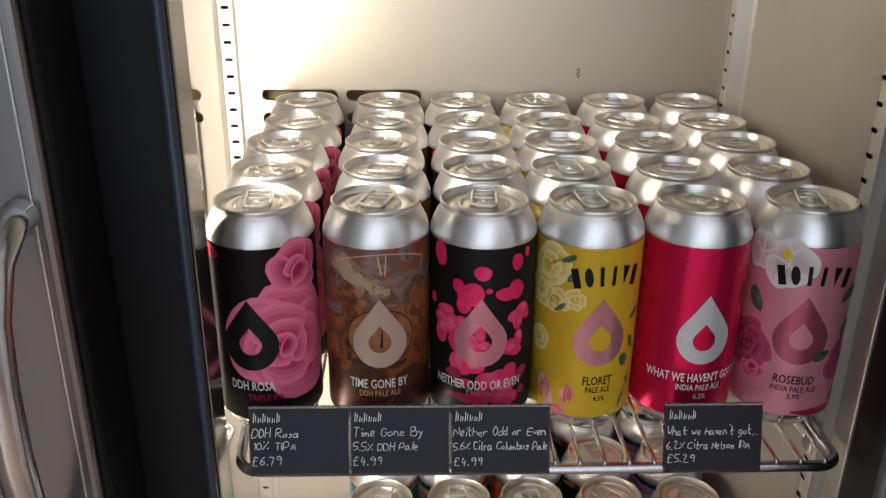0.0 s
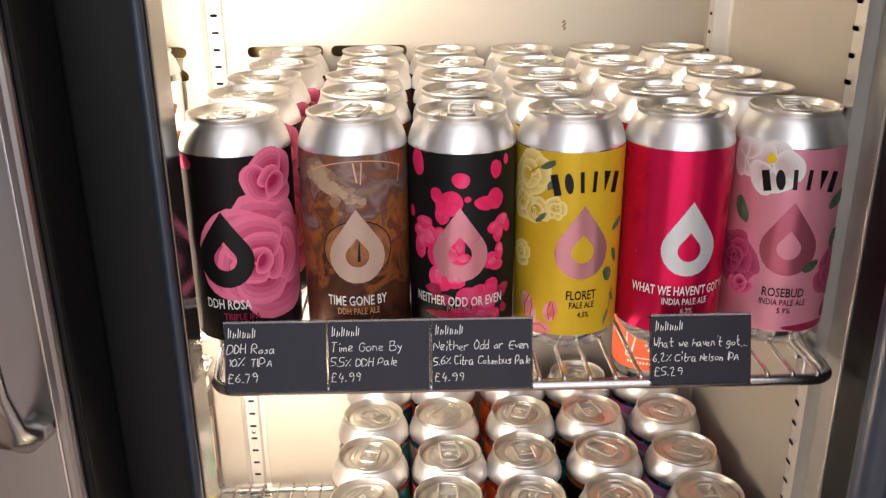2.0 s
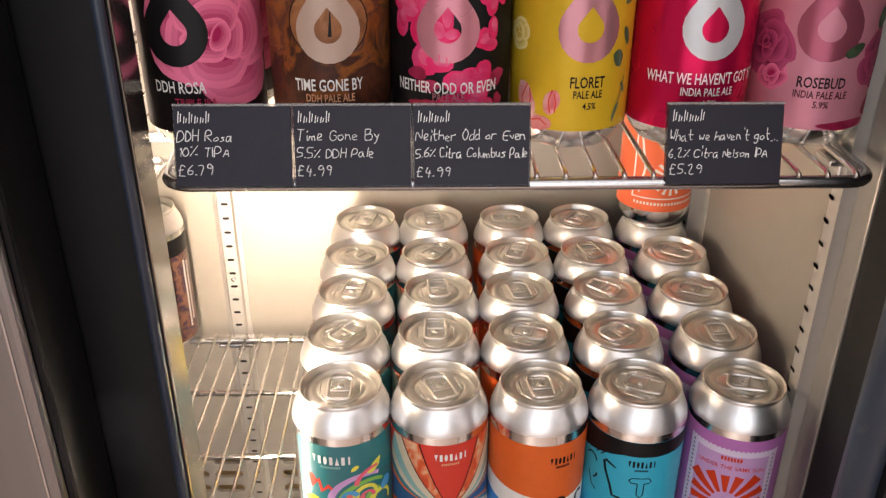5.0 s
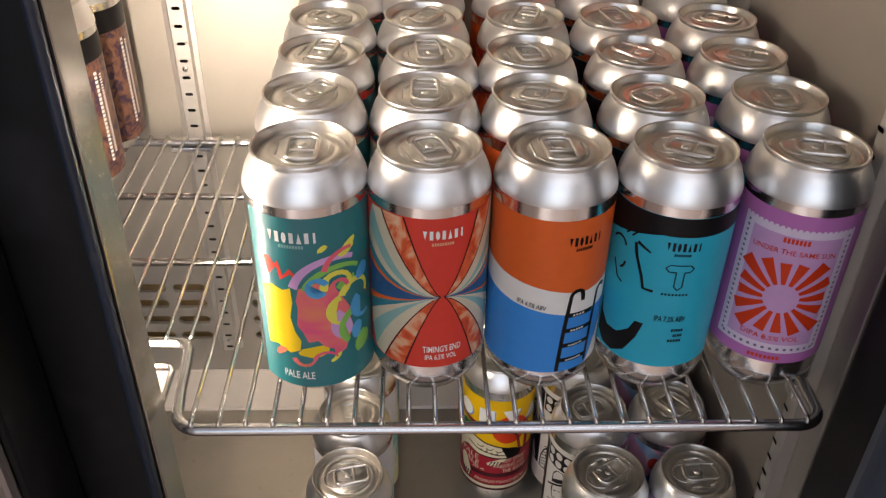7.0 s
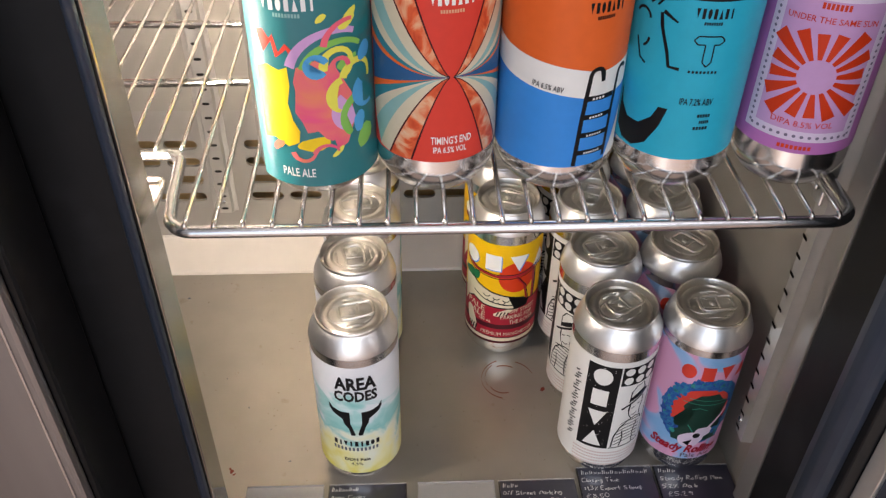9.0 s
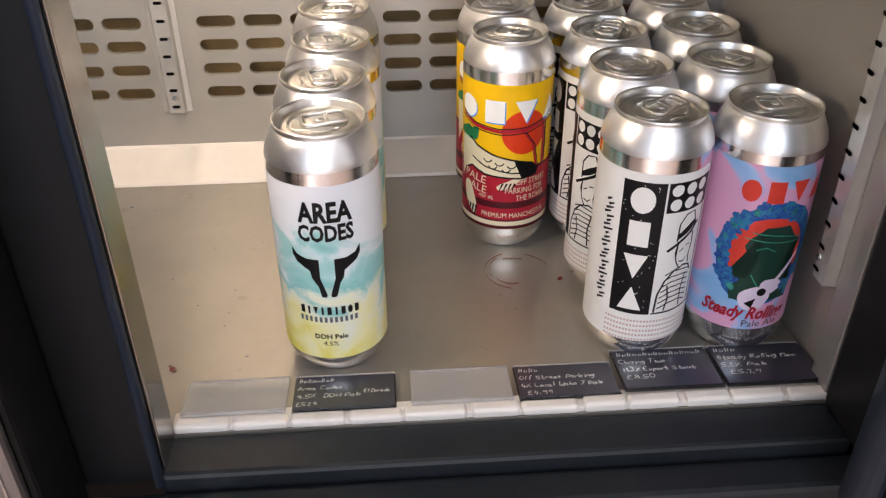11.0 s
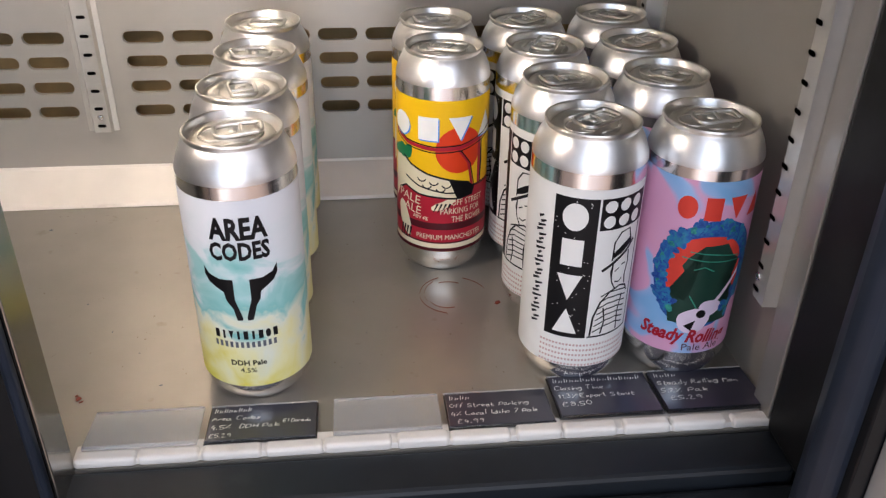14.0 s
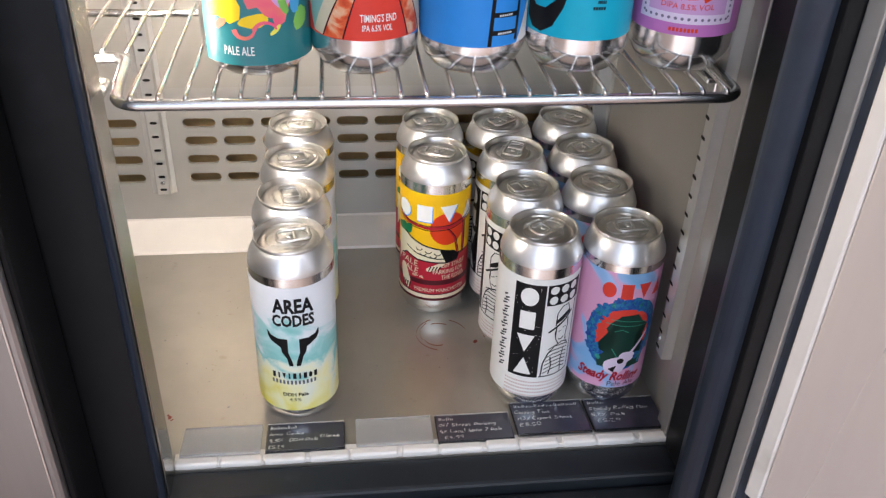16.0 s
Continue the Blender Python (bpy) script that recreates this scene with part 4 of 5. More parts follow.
def can_hourglass(m):
    can = blank_can(0.150, m, "tall beer can with a red hourglass label", "cans on the middle shelf", 20)
    lab = sleeve(can, 0.0240, 0.1240, RED_INK, -152, 170, "red paper label with sweeping bands")
    uc, vc = 7.0, 74.0
    edges = [(20, 1.0), (34, 1.0), (43, 0.98), (48, 0.72), (50, 0.52), (50, 0.34), (50, 0.24), (50, 0.0)]
    tones = [RIBBON, SAND, PALE_TEAL, SAND, DEEP_TEAL, ORANGE, DEEP_BLUE]

    def sweep(end, s, up):
        q = [j / 14 for j in range(15)]
        return [(uc + s * (0.9 + end[0] * t ** (0.92 if end[0] < 30 else 0.80 if end[0] < 40 else 0.66)), vc + up * 49.5 * end[1] * t ** (1.0 + 0.25 * end[1])) for t in q]
    for (e0, e1), mat in zip(zip(edges, edges[1:]), tones):
        printed(lab, "band", [sweep(e0, s, up) + sweep(e1, s, up)[::-1] for s in (-1, 1) for up in (-1, 1)], mat, 1)
    printed(lab, "outline", [stroke(sweep(e, s, up), 0.5, 1.1) for e in (edges[0], edges[1]) for s in (-1, 1) for up in (-1, 1)], MAROON, 1.5)
    printed(lab, "maker_mark", marks(-4.2, 18.6, 114.2, 5.4, "vsosasl"), WHITE_INK, 3)
    printed(lab, "maker_mark", bars(1, 13, 108.6, 1.8, 9, 0, 0.3), PEACH, 3)
    words(lab, "TIMING'S END", 7.5, 37.6, 4.4, WHITE_INK, 22)
    words(lab, "IPA 6.5% VOL", 6.8, 31.8, 3.6, WHITE_INK, 18)
    return can


def can_ladder(m):
    can = blank_can(0.150, m, "tall beer can with an orange and blue pool label", "cans on the middle shelf", 5)
    lab = sleeve(can, 0.0195, 0.1225, ORANGE, -150, 150, "orange, white and blue paper label")
    us = list(range(-78, 79, 6))
    top = [(u, 77 - 0.30 * (u + 6) + 6 * math.sin((u + 20) / 42)) if u < 10 else (u, 74 + 0.10 * (u - 10)) for u in us]
    low = [(u, y - 15.5 + max(0, -u - 20) * 0.02) for u, y in top]
    printed(lab, "wave", [[(us[0], 19.6)] + top[:0] + [(us[-1], 19.6)] + low[::-1]], BLUE, 1)
    printed(lab, "wave", [low + top[::-1]], PAPER, 1.3)
    printed(lab, "wave", [[(26, 19.7), (48, 19.7), (48, 66), (42, 52), (34, 32)]], PAPER, 1.5)
    rails = [stroke([(5.6, 20), (7.4, 50), (9.6, 73)] + curl(13.4, 73, 3.8, 180, 10, 8) + [(17.4, 69)], 2.4), stroke([(24.6, 22), (26.4, 50), (28.4, 70)] + curl(32, 70, 3.6, 180, 20, 8), 2.4)]
    steps = [stroke([(7.0 + 0.05 * k, 60.5 - 11.0 * k * 0.98), (25.8, 59.6 - 11.0 * k * 0.98)], 3.0) for k in range(4)]
    printed(lab, "ladder", rails + steps, BLACK_INK, 2)
    for k in range(4):
        printed(lab, "maker_mark", bars(12 - k * 0.4, 20 + k * 0.4, 59.9 - 10.8 * k, 1.2, 4 + k, 0, 0.35), PAPER, 3)
    printed(lab, "maker_mark", marks(4.2, 24.4, 109.4, 5.4, "vsosasl"), BLACK_INK, 3)
    printed(lab, "maker_mark", bars(9, 19, 104.2, 1.8, 9, 0, 0.3), BLACK_INK, 3)
    words(lab, "IPA 6.5% ABV", -12, 67.4, 3.0, BLACK_INK, 16.5, turn=-8)
    return can


def can_cyan(m):
    can = blank_can(0.150, m, "tall beer can with a cyan label and black shapes", "cans on the middle shelf", 60)
    lab = sleeve(can, 0.0235, 0.1240, CYAN, -150, 150, "cyan paper label with a black band")
    us = list(range(-74, 75, 6))
    low = [(u, 112.6 - 0.0 * u - (7 * max(0, -u - 14) / 26)) for u in us]
    printed(lab, "cap", [[(us[0], 123.9)] + low + [(us[-1], 123.9)]], BLACK_INK, 1)
    printed(lab, "line", [stroke([(-27, 103), (-26, 97), (-21, 84), (-19, 76.4), (-13.4, 76)], 1.8), stroke([(-26, 104), (-18, 100)], 2.2, 1.0), stroke(curl(-38, 97, 5, 160, 10, 8), 1.4), stroke(curl(-38, 88, 6, 300, 360, 6), 1.4), stroke([(-40, 86), (-36, 76), (-32, 74)], 1.2), stroke([(-34, 106), (-28, 112)], 1.0), stroke([(-30, 106), (-25, 112)], 1.0)], BLACK_INK, 1.5)
    printed(lab, "crescent", [[(-46, 56), (-44, 46), (-38, 40), (-30, 40), (-23, 46), (-20, 53), (-15, 53), (-18, 42), (-24, 30), (-32, 25), (-40, 26), (-46, 32)]], BLACK_INK, 1.5)
    printed(lab, "maker_mark", marks(-11, 8, 106.4, 5.2, "vsosasl"), BLACK_INK, 3)
    printed(lab, "maker_mark", bars(-6, 3, 101.4, 1.6, 8, 0, 0.3), BLACK_INK, 3)
    tee = [(-9, 92.6), (-7, 94.8), (4, 94.8), (6, 92.6), (4, 90.4), (1.2, 90.4), (1.2, 81), (-1, 78.6), (-3.2, 81), (-3.2, 90.4), (-7, 90.4)]
    t_out = [stroke([a, b], 0.7) for a, b in zip(tee, tee[1:] + tee[:1])]
    printed(lab, "crest", t_out, BLACK_INK, 2)
    printed(lab, "maker_mark", bars(-9, 6, 75.6, 1.4, 8, 0, 0.4), BLACK_INK, 3)
    words(lab, "IPA 7.2% ABV", -1.5, 58.8, 3.8, BLACK_INK, 17)
    for k, w in enumerate((7, 5.5, 8)):
        printed(lab, "maker_mark", bars(7.5 - w, 7.5, 50.6 - 3.7 * k, 1.9, 5, 0, 0.25), BLACK_INK, 3)
    return can


def can_stamp(m):
    can = blank_can(0.150, m, "tall beer can with an orchid pink stamp label", "cans on the middle shelf", 70)
    lab = sleeve(can, 0.0255, 0.1245, ORCHID, -150, 150, "orchid pink paper label like a postage stamp")
    uc = -11.5
    printed(lab, "frame", [rect(uc - 31, uc + 31, 33, 115)], PALE_LILAC, 1)
    printed(lab, "frame", [blob(uc - 30 + 3 * k, 115, 1.3, 1.3, 8) for k in range(21)], PALE_LILAC, 1)
    printed(lab, "picture", [rect(uc - 24.5, uc + 24.5, 39, 111)], PALE_ORCHID, 1.5)
    dots = [blob(uc + s * 27.7, 37 + 3.4 * k, 0.9, 0.9, 8) for s in (-1, 1) for k in range(23)] + [blob(uc - 26 + 4 * k, 36, 1.0, 1.0, 8) for k in range(14)]
    printed(lab, "perforation", dots, ink("perforation_ink", (0.20, 0.16, 0.24)), 2)
    vs = 71
    rays = []
    for k in range(16):
        a = 2 * math.pi * (k + 0.25) / 16
        d = 0.075
        out = min(24 / max(0.05, abs(math.cos(a))), 23.5 / max(0.05, abs(math.sin(a))))
        out = min(out, 31)
        rays.append([(uc + 9.6 * math.cos(a - d * 1.5), vs + 9.6 * math.sin(a - d * 1.5)), (uc + out * math.cos(a - d * 1.7), vs + out * math.sin(a - d * 1.7)), (uc + out * math.cos(a + d * 1.7), vs + out * math.sin(a + d * 1.7)), (uc + 9.6 * math.cos(a + d * 1.5), vs + 9.6 * math.sin(a + d * 1.5))])
    printed(lab, "sunburst_print", rays, TOMATO, 2)
    printed(lab, "maker_mark", bars(uc - 7, uc + 7, 108.4, 3.2, 7, 0, 0.3), TOMATO, 3)
    words(lab, "UNDER THE SAME SUN", uc, 101.4, 3.2, TOMATO, 44, arch=1.0, bold=0.005)
    words(lab, "DIPA 8.5% VOL", uc, 43.4, 3.4, TOMATO, 32, arch=-0.6, bold=0.005)
    printed(lab, "maker_mark", bars(uc - 9, uc + 9, 29.2, 2.4, 8, 0, 0.3), TOMATO, 3)
    return can


def can_wash(m):
    can = blank_can(0.168, m, "tall beer can with a watercolour paper label", "cans on the cabinet floor", 100)
    lab = sleeve(can, 0.0165, 0.1400, WASH, -160, 165, "white label washed with teal and yellow")
    words(lab, "AREA", 1.2, 123.4, 12.6, BLACK_INK, 32, 0.055)
    words(lab, "CODES", 1.0, 109.6, 10.4, BLACK_INK, 33, 0.055)
    horn = [(-21, 98.5), (-18, 94), (-12, 91.6), (-4.6, 91.4), (-4.6, 78), (-2.8, 72), (-1.2, 66), (-1.6, 64.2), (-4.6, 64.4), (-6, 72), (-9.6, 78), (-10.4, 83), (-14, 85.4), (-18.6, 88.6), (-21, 93)]
    printed(lab, "horn_print", [[(x + 0.0, y) for x, y in horn], [(-x - 0.2, y) for x, y in horn][::-1]], BLACK_INK, 2)
    printed(lab, "maker_mark", marks(-20, 18, 54.0, 5.8, "slvlslsos", 0, 0.72), BLACK_INK, 3)
    printed(lab, "maker_mark", bars(-20, 17.4, 47.2, 4.0, 12, 0, 0.45), ink("grey_ink", (0.12, 0.13, 0.15)), 3)
    words(lab, "DDH Pale", -1.2, 34.2, 3.6, BLACK_INK, 20.5, 0.03)
    words(lab, "4.5%", -1.8, 28.8, 3.4, BLACK_INK, 9.5, 0.0)
    return can


def can_sunset(m):
    can = blank_can(0.168, m, "tall yellow and crimson beer can with a red sun", "cans on the cabinet floor", 60)
    lab = sleeve(can, 0.0210, 0.1385, EGG, -178, 178, "yellow label with a red sun and crimson base")
    printed(lab, "ground", [rect(-102, 102, 28.6, 72), ], CRIMSON, 1)
    printed(lab, "ground", [rect(-102, 102, 21.2, 28.6)], CREAM_INK, 1)
    printed(lab, "band", [rect(-102, 102, 39.4, 45.0), rect(-102, 102, 21.2, 24.0), rect(-102, 102, 27.9, 29.2), rect(-102, 102, 71.4, 73.4)], MAROON, 2)
    printed(lab, "sun_disc", [blob(9.4, 102, 17.6, 17.4, 30)], TOMATO, 1.3)
    printed(lab, "arch", [stroke([(-44, 111), (-30, 105), (-10, 103), (10, 104), (30, 109), (46, 116)], 2.6), stroke([(8, 103), (16, 92), (20, 72)], 2.0), stroke([(26, 107), (27, 90), (26, 72)], 2.4)], CRIMSON, 1.8)
    pts = [(-46, 92), (-34, 94), (-27, 89), (-14, 84), (2, 80), (16, 76.5), (21.5, 71), (20, 66.4), (8, 64.6), (-6, 66), (-20, 67), (-32, 71), (-40, 66), (-46, 56)]
    printed(lab, "shape", [pts, blob(-2, 60, 9, 3.4, 12, 0.25, 4, 25), blob(-34, 44, 6, 13, 14, 0.2, 6, 20)], CREAM_INK, 2.4)
    printed(lab, "line", [stroke(pts[1:9], 1.5), stroke(pts[8:13], 1.5), stroke([(-32, 79), (-20, 73.5), (0, 69.6), (18, 69.0)], 1.2)] + [stroke(curl(x, y, 3.4, 200, 340, 6), 1.0) for x, y in ((-18, 81), (-9, 79), (0, 77), (8, 75), (-14, 76), (-4, 74))] + [stroke([(-6 + 3 * k, 61), (-9 + 3 * k, 54)], 1.5, 0.6) for k in range(4)] + [stroke([(-36 + 3 * k, 38), (-38 + 3 * k, 28)], 1.8, 0.8) for k in range(4)] + [stroke([(-44, 113), (-30, 107), (-10, 105), (10, 106), (30, 111), (46, 118)], 0.9), stroke([(-44, 108.6), (-30, 102.6), (-10, 100.6), (10, 101.6), (30, 106.6), (46, 113.6)], 0.9), stroke([(10, 101.6), (17.6, 91), (21.6, 72)], 0.9), stroke([(28, 106), (28.8, 90), (27.8, 72)], 1.1)], BLACK_INK, 3)
    printed(lab, "foliage", [blob(-30 - 4 * k, 98 - 2 * (k % 2), 5, 4.6, 12, 0.4, k) for k in range(4)], ink("foliage_green", (0.01, 0.16, 0.06)), 2.8)
    mk = marks(-48, 44, 118, 17, "osva", 0, 0.74)
    printed(lab, "maker_mark", [[(x + 0.8, y - 0.9) for x, y in p] for p in mk], BLUE, 2.9)
    printed(lab, "maker_mark", mk, WHITE_INK, 3.3)
    words(lab, "PALE", -29, 63.0, 6.6, CREAM_INK, 20, 0.0, turn=-6)
    words(lab, "ALE", -26, 54.6, 6.6, CREAM_INK, 15, 0.0, turn=-6)
    words(lab, "ABV 4%", -19, 48.4, 3.0, CREAM_INK, 12, 0.01, turn=-4)
    words(lab, "OFF STREET", 17, 61.8, 4.8, CREAM_INK, 27, 0.0)
    words(lab, "PARKING FOR", 12, 55.0, 4.8, CREAM_INK, 32, 0.0)
    words(lab, "THE ROVER", 17, 48.2, 4.8, CREAM_INK, 26, 0.0)
    words(lab, "PREMIUM MANCHESTER", 4, 33.4, 4.2, CREAM_INK, 52, 0.0)
    return can


def can_woodcut(m):
    can = blank_can(0.168, m, "tall beer can with a black and white woodcut label", "cans on the cabinet floor", 120)
    lab = sleeve(can, 0.0175, 0.1385, PAPER, -168, 168, "off-white label with black woodcut blocks")
    printed(lab, "block", [rect(-26, -0.6, 39, 133)], BLACK_INK, 1)
    printed(lab, "block", [rect(0.6, 34, 113, 133)], BLACK_INK, 1)
    printed(lab, "dot", [blob(6.2 + 9.4 * i, 118.2 + 9.6 * j, 3.7, 3.9, 14, 0.05, i + j) for i in range(3) for j in range(2)], PAPER, 2)
    mk = [marks(-21.5, -5.5, v, 17.5, k, 0, 0.92)[0] for v, k in ((121, "o"), (98, "s"), (74.5, "v"), (51, "a"))]
    printed(lab, "maker_mark", mk, PAPER, 2)
    def fig(*pts):
        return [(0.5 + 0.80 * (x - 0.5), y) for x, y in pts]
    printed(lab, "outline", [stroke([(0.6, 39.6), (31, 39.6)], 1.2), stroke([(31, 39), (31, 112)], 1.2), stroke(fig((2.5, 40.5), (3.5, 54), (8, 64), (15, 70.5), (24, 73), (31, 71), (34, 66)), 1.3)], BLACK_INK, 1.4)
    printed(lab, "stripe", [stroke(fig((4.2 + 0.6 * k, 43 + 4.2 * k), (14, 46.5 + 4.0 * k), (24, 47 + 3.8 * k), (33, 44 + 4.0 * k)), 0.9) for k in range(7)] + [stroke(fig((11, 41), (13, 50), (11, 60)), 1.1), stroke(fig((26, 41), (25, 54), (28, 66)), 1.1)], BLACK_INK, 1.4)
    printed(lab, "block", [stroke(fig((6, 86), (16, 91), (26, 96), (34, 102)), 2.0), stroke(fig((13.5, 92), (14, 104), (19, 110), (27, 111), (31, 101)), 1.1), fig((13.6, 93), (14, 97), (22, 101.5), (30, 105), (31, 101), (22, 96))], BLACK_INK, 1.4)
    printed(lab, "line", [stroke(fig((15, 90), (13.5, 84), (15.5, 77), (19, 72)), 0.9), stroke(fig((29, 96), (30, 88), (28, 79), (29, 73)), 1.1), stroke(fig((17, 84), (21, 86)), 0.8), stroke(fig((23, 87.5), (27, 88)), 0.8), stroke(fig((18, 77), (22, 76), (25, 78)), 0.9)], BLACK_INK, 1.4)
    r = random.Random(3)
    printed(lab, "speckle", [blob(r.uniform(-25, -2), r.uniform(41, 131), 0.35, 0.35, 6) for _ in range(50)], PAPER, 2)
    for row in range(5):
        w = 62
        printed(lab, "maker_mark", bars(-28, -28 + w, 33.6 - 3.7 * row, 1.5, 30, 0, 0.42), ink("pale_red_ink", (0.55, 0.36, 0.33)), 2)
    printed(lab, "maker_mark", [stroke([(-36.4 + 1.5 * math.sin(k * 1.7), 43 + 3.0 * k), (-31.4 + 1.4 * math.sin(k * 2.3), 44.9 + 3.0 * k)], 1.8, 1.1) for k in range(25)], BLACK_INK, 2)
    return can


def can_wreath(m):
    can = blank_can(0.168, m, "tall pink and blue beer can with a leafy wreath", "cans on the cabinet floor", 90)
    lab = sleeve(can, 0.0235, 0.1410, SKY_PINK, -168, 168, "pink and sky blue label with a blue wreath")
    uc, vc = 0.0, 80.0
    printed(lab, "disc", [blob(uc, vc, 25, 30, 30)], RED_INK, 1)
    g = random.Random(5)
    printed(lab, "wreath", [(blob(uc, vc, 32, 37, 30, 0.06, 2), blob(uc, vc, 23.5, 28, 30, 0.06, 4))], WREATH, 1.3)
    lv = []
    for k in range(170):
        a = 2 * math.pi * g.random()
        if -2.3 < a - 2 * math.pi < -1.0:
            continue
        q = g.uniform(0.86, 1.16)
        lv.append(blob(uc + 27.5 * q * math.cos(a), vc + 32 * q * math.sin(a), 3.2, 1.9, 8, 0.1, k, g.uniform(0, 180)))
    printed(lab, "wreath", lv[::2], WREATH, 1.6)
    printed(lab, "wreath", lv[1::2], LEAFY, 1.7)
    printed(lab, "wreath", [blob(uc + 28 * math.cos(a), vc + 33 * math.sin(a), 2.1, 2.8, 9, 0.25, k, math.degrees(a)) for k, a in enumerate([2 * math.pi * j / 22 for j in range(22)]) if not 4.0 < a < 5.3], LEAF_HEART, 2.2)
    printed(lab, "shape", [[(-22, 66), (-10, 62), (-6, 76), (-12, 80), (-15, 86), (-12, 92), (-4, 100), (10, 101), (16, 92), (22, 88), (14, 84), (10, 76), (12, 62), (22, 58), (20, 46), (-18, 46)]], DARK_GREEN, 2)
    printed(lab, "line", [stroke([(-16, 92), (-2, 90), (20, 88)], 0.7), stroke([(-12, 96), (6, 94), (20, 91)], 0.7), stroke([(-8, 84), (-2, 86), (4, 83)], 0.7), stroke([(-8, 66), (-3, 58), (0, 50)], 0.8)], ink("line_green", (0.03, 0.24, 0.17)), 2.6)
    printed(lab, "shape", [blob(-3, 48, 10, 9, 16, 0.12, 2), blob(6, 57, 7, 6, 14, 0.12, 4), stroke([(8, 60), (20, 76), (24, 82)], 2.6, 1.8)], PALE_LILAC, 3)
    printed(lab, "line", [blob(1, 53, 3, 3, 12), stroke([(-8, 44), (-2, 48), (-4, 41)], 1.0)], BLACK_INK, 3.6)
    mk = marks(-25, 33, 124.0, 14.5, "osva", 0, 0.78)
    printed(lab, "maker_mark", mk, RED_INK, 3)
    words(lab, "Steady Rolling", -6, 37.0, 9.0, CRIMSON, 56, 0.05, turn=-2, shear=0.3, level=5)
    words(lab, "Pale Ale", 5, 28.4, 5.0, MAROON, 24, 0.0)
    return can


def can_coral(m):
    can = blank_can(0.150, m, "coral beer can stacked upon another can", "cans on the middle shelf", 30)
    lab = sleeve(can, 0.0190, 0.1250, CORAL_PLAIN, -178, 178)
    g = random.Random(7)
    printed(lab, "sunburst_print", [stroke([(-6 + 6 * math.cos(a), 52 + 6 * math.sin(a)), (-6 + 17 * math.cos(a), 52 + 17 * math.sin(a))], 1.2, 3.0) for a in [2 * math.pi * k / 16 for k in range(16)]], PAPER, 1)
    printed(lab, "frame", [rect(-40, 30, 31, 32.2), stroke([(-40, 31), (-40, 110)], 1.6), stroke([(-34, 36), (-30, 60), (-36, 90)], 2.0)], PAPER, 1)
    printed(lab, "maker_mark", bars(-38, 30, 26.5, 2.6, 22, 0, 0.4), PAPER, 1)
    return can


def can_copper(m):
    can = blank_can(0.150, m, "tall copper and purple beer can with a black shoulder", "cans beyond the centre post", 30)
    lab = sleeve(can, 0.0115, 0.1060, COPPER, -179, 179)
    sleeve(can, 0.1060, 0.1240, BLACK_INK, -179, 179)
    printed(lab, "maker_mark", [rect(38, 41, 24 + 3.4 * k, 26.4 + 3.4 * k) for k in range(22)] + [rect(43, 46, 30 + 2.2 * k, 31.2 + 2.2 * k) for k in range(30)], PAPER, 1)
    return can


def can_pale(m):
    can = blank_can(0.150, m, "pale beer can with a white and blue label", "cans beyond the centre post", 30)
    lab = sleeve(can, 0.0125, 0.1240, BLUE_WHITE, -179, 179)
    printed(lab, "block", [blob(36, 100, 6, 5, 12, 0.3, 2), blob(44, 70, 8, 12, 14, 0.3, 4), rect(24, 60, 36, 60)], RUST, 1)
    return can


TOP_X = (-0.1106, -0.0395, 0.0270, 0.0939, 0.1609, 0.2300)
TOP_Y = (0.530, 0.5955, 0.660, 0.7235, 0.7965)
MID_X = (-0.0447, 0.0207, 0.0879, 0.1545, 0.2238)
MID_Y = (0.5205, 0.5855, 0.6475, 0.712, 0.781)
rng = random.Random(4)


def column(build, x, ys, z, jx=0.003, turn=14, lean=0.0):
    """A column of like cans: the front one as it stands, the others turned a little."""
    first = build(pose(x, ys[0], z))
    for y in ys[1:]:
        copy = copy_thing(first, pose(x + rng.uniform(-jx, jx), y + rng.uniform(-0.001, 0.001), z, 0, 0, lean + rng.uniform(-turn, turn)))
        for lid in copy.children:
            if lid.name.startswith("lid"):
                lid.matrix_local = pose(0, 0, 0, 0, 0, rng.uniform(0, 360))

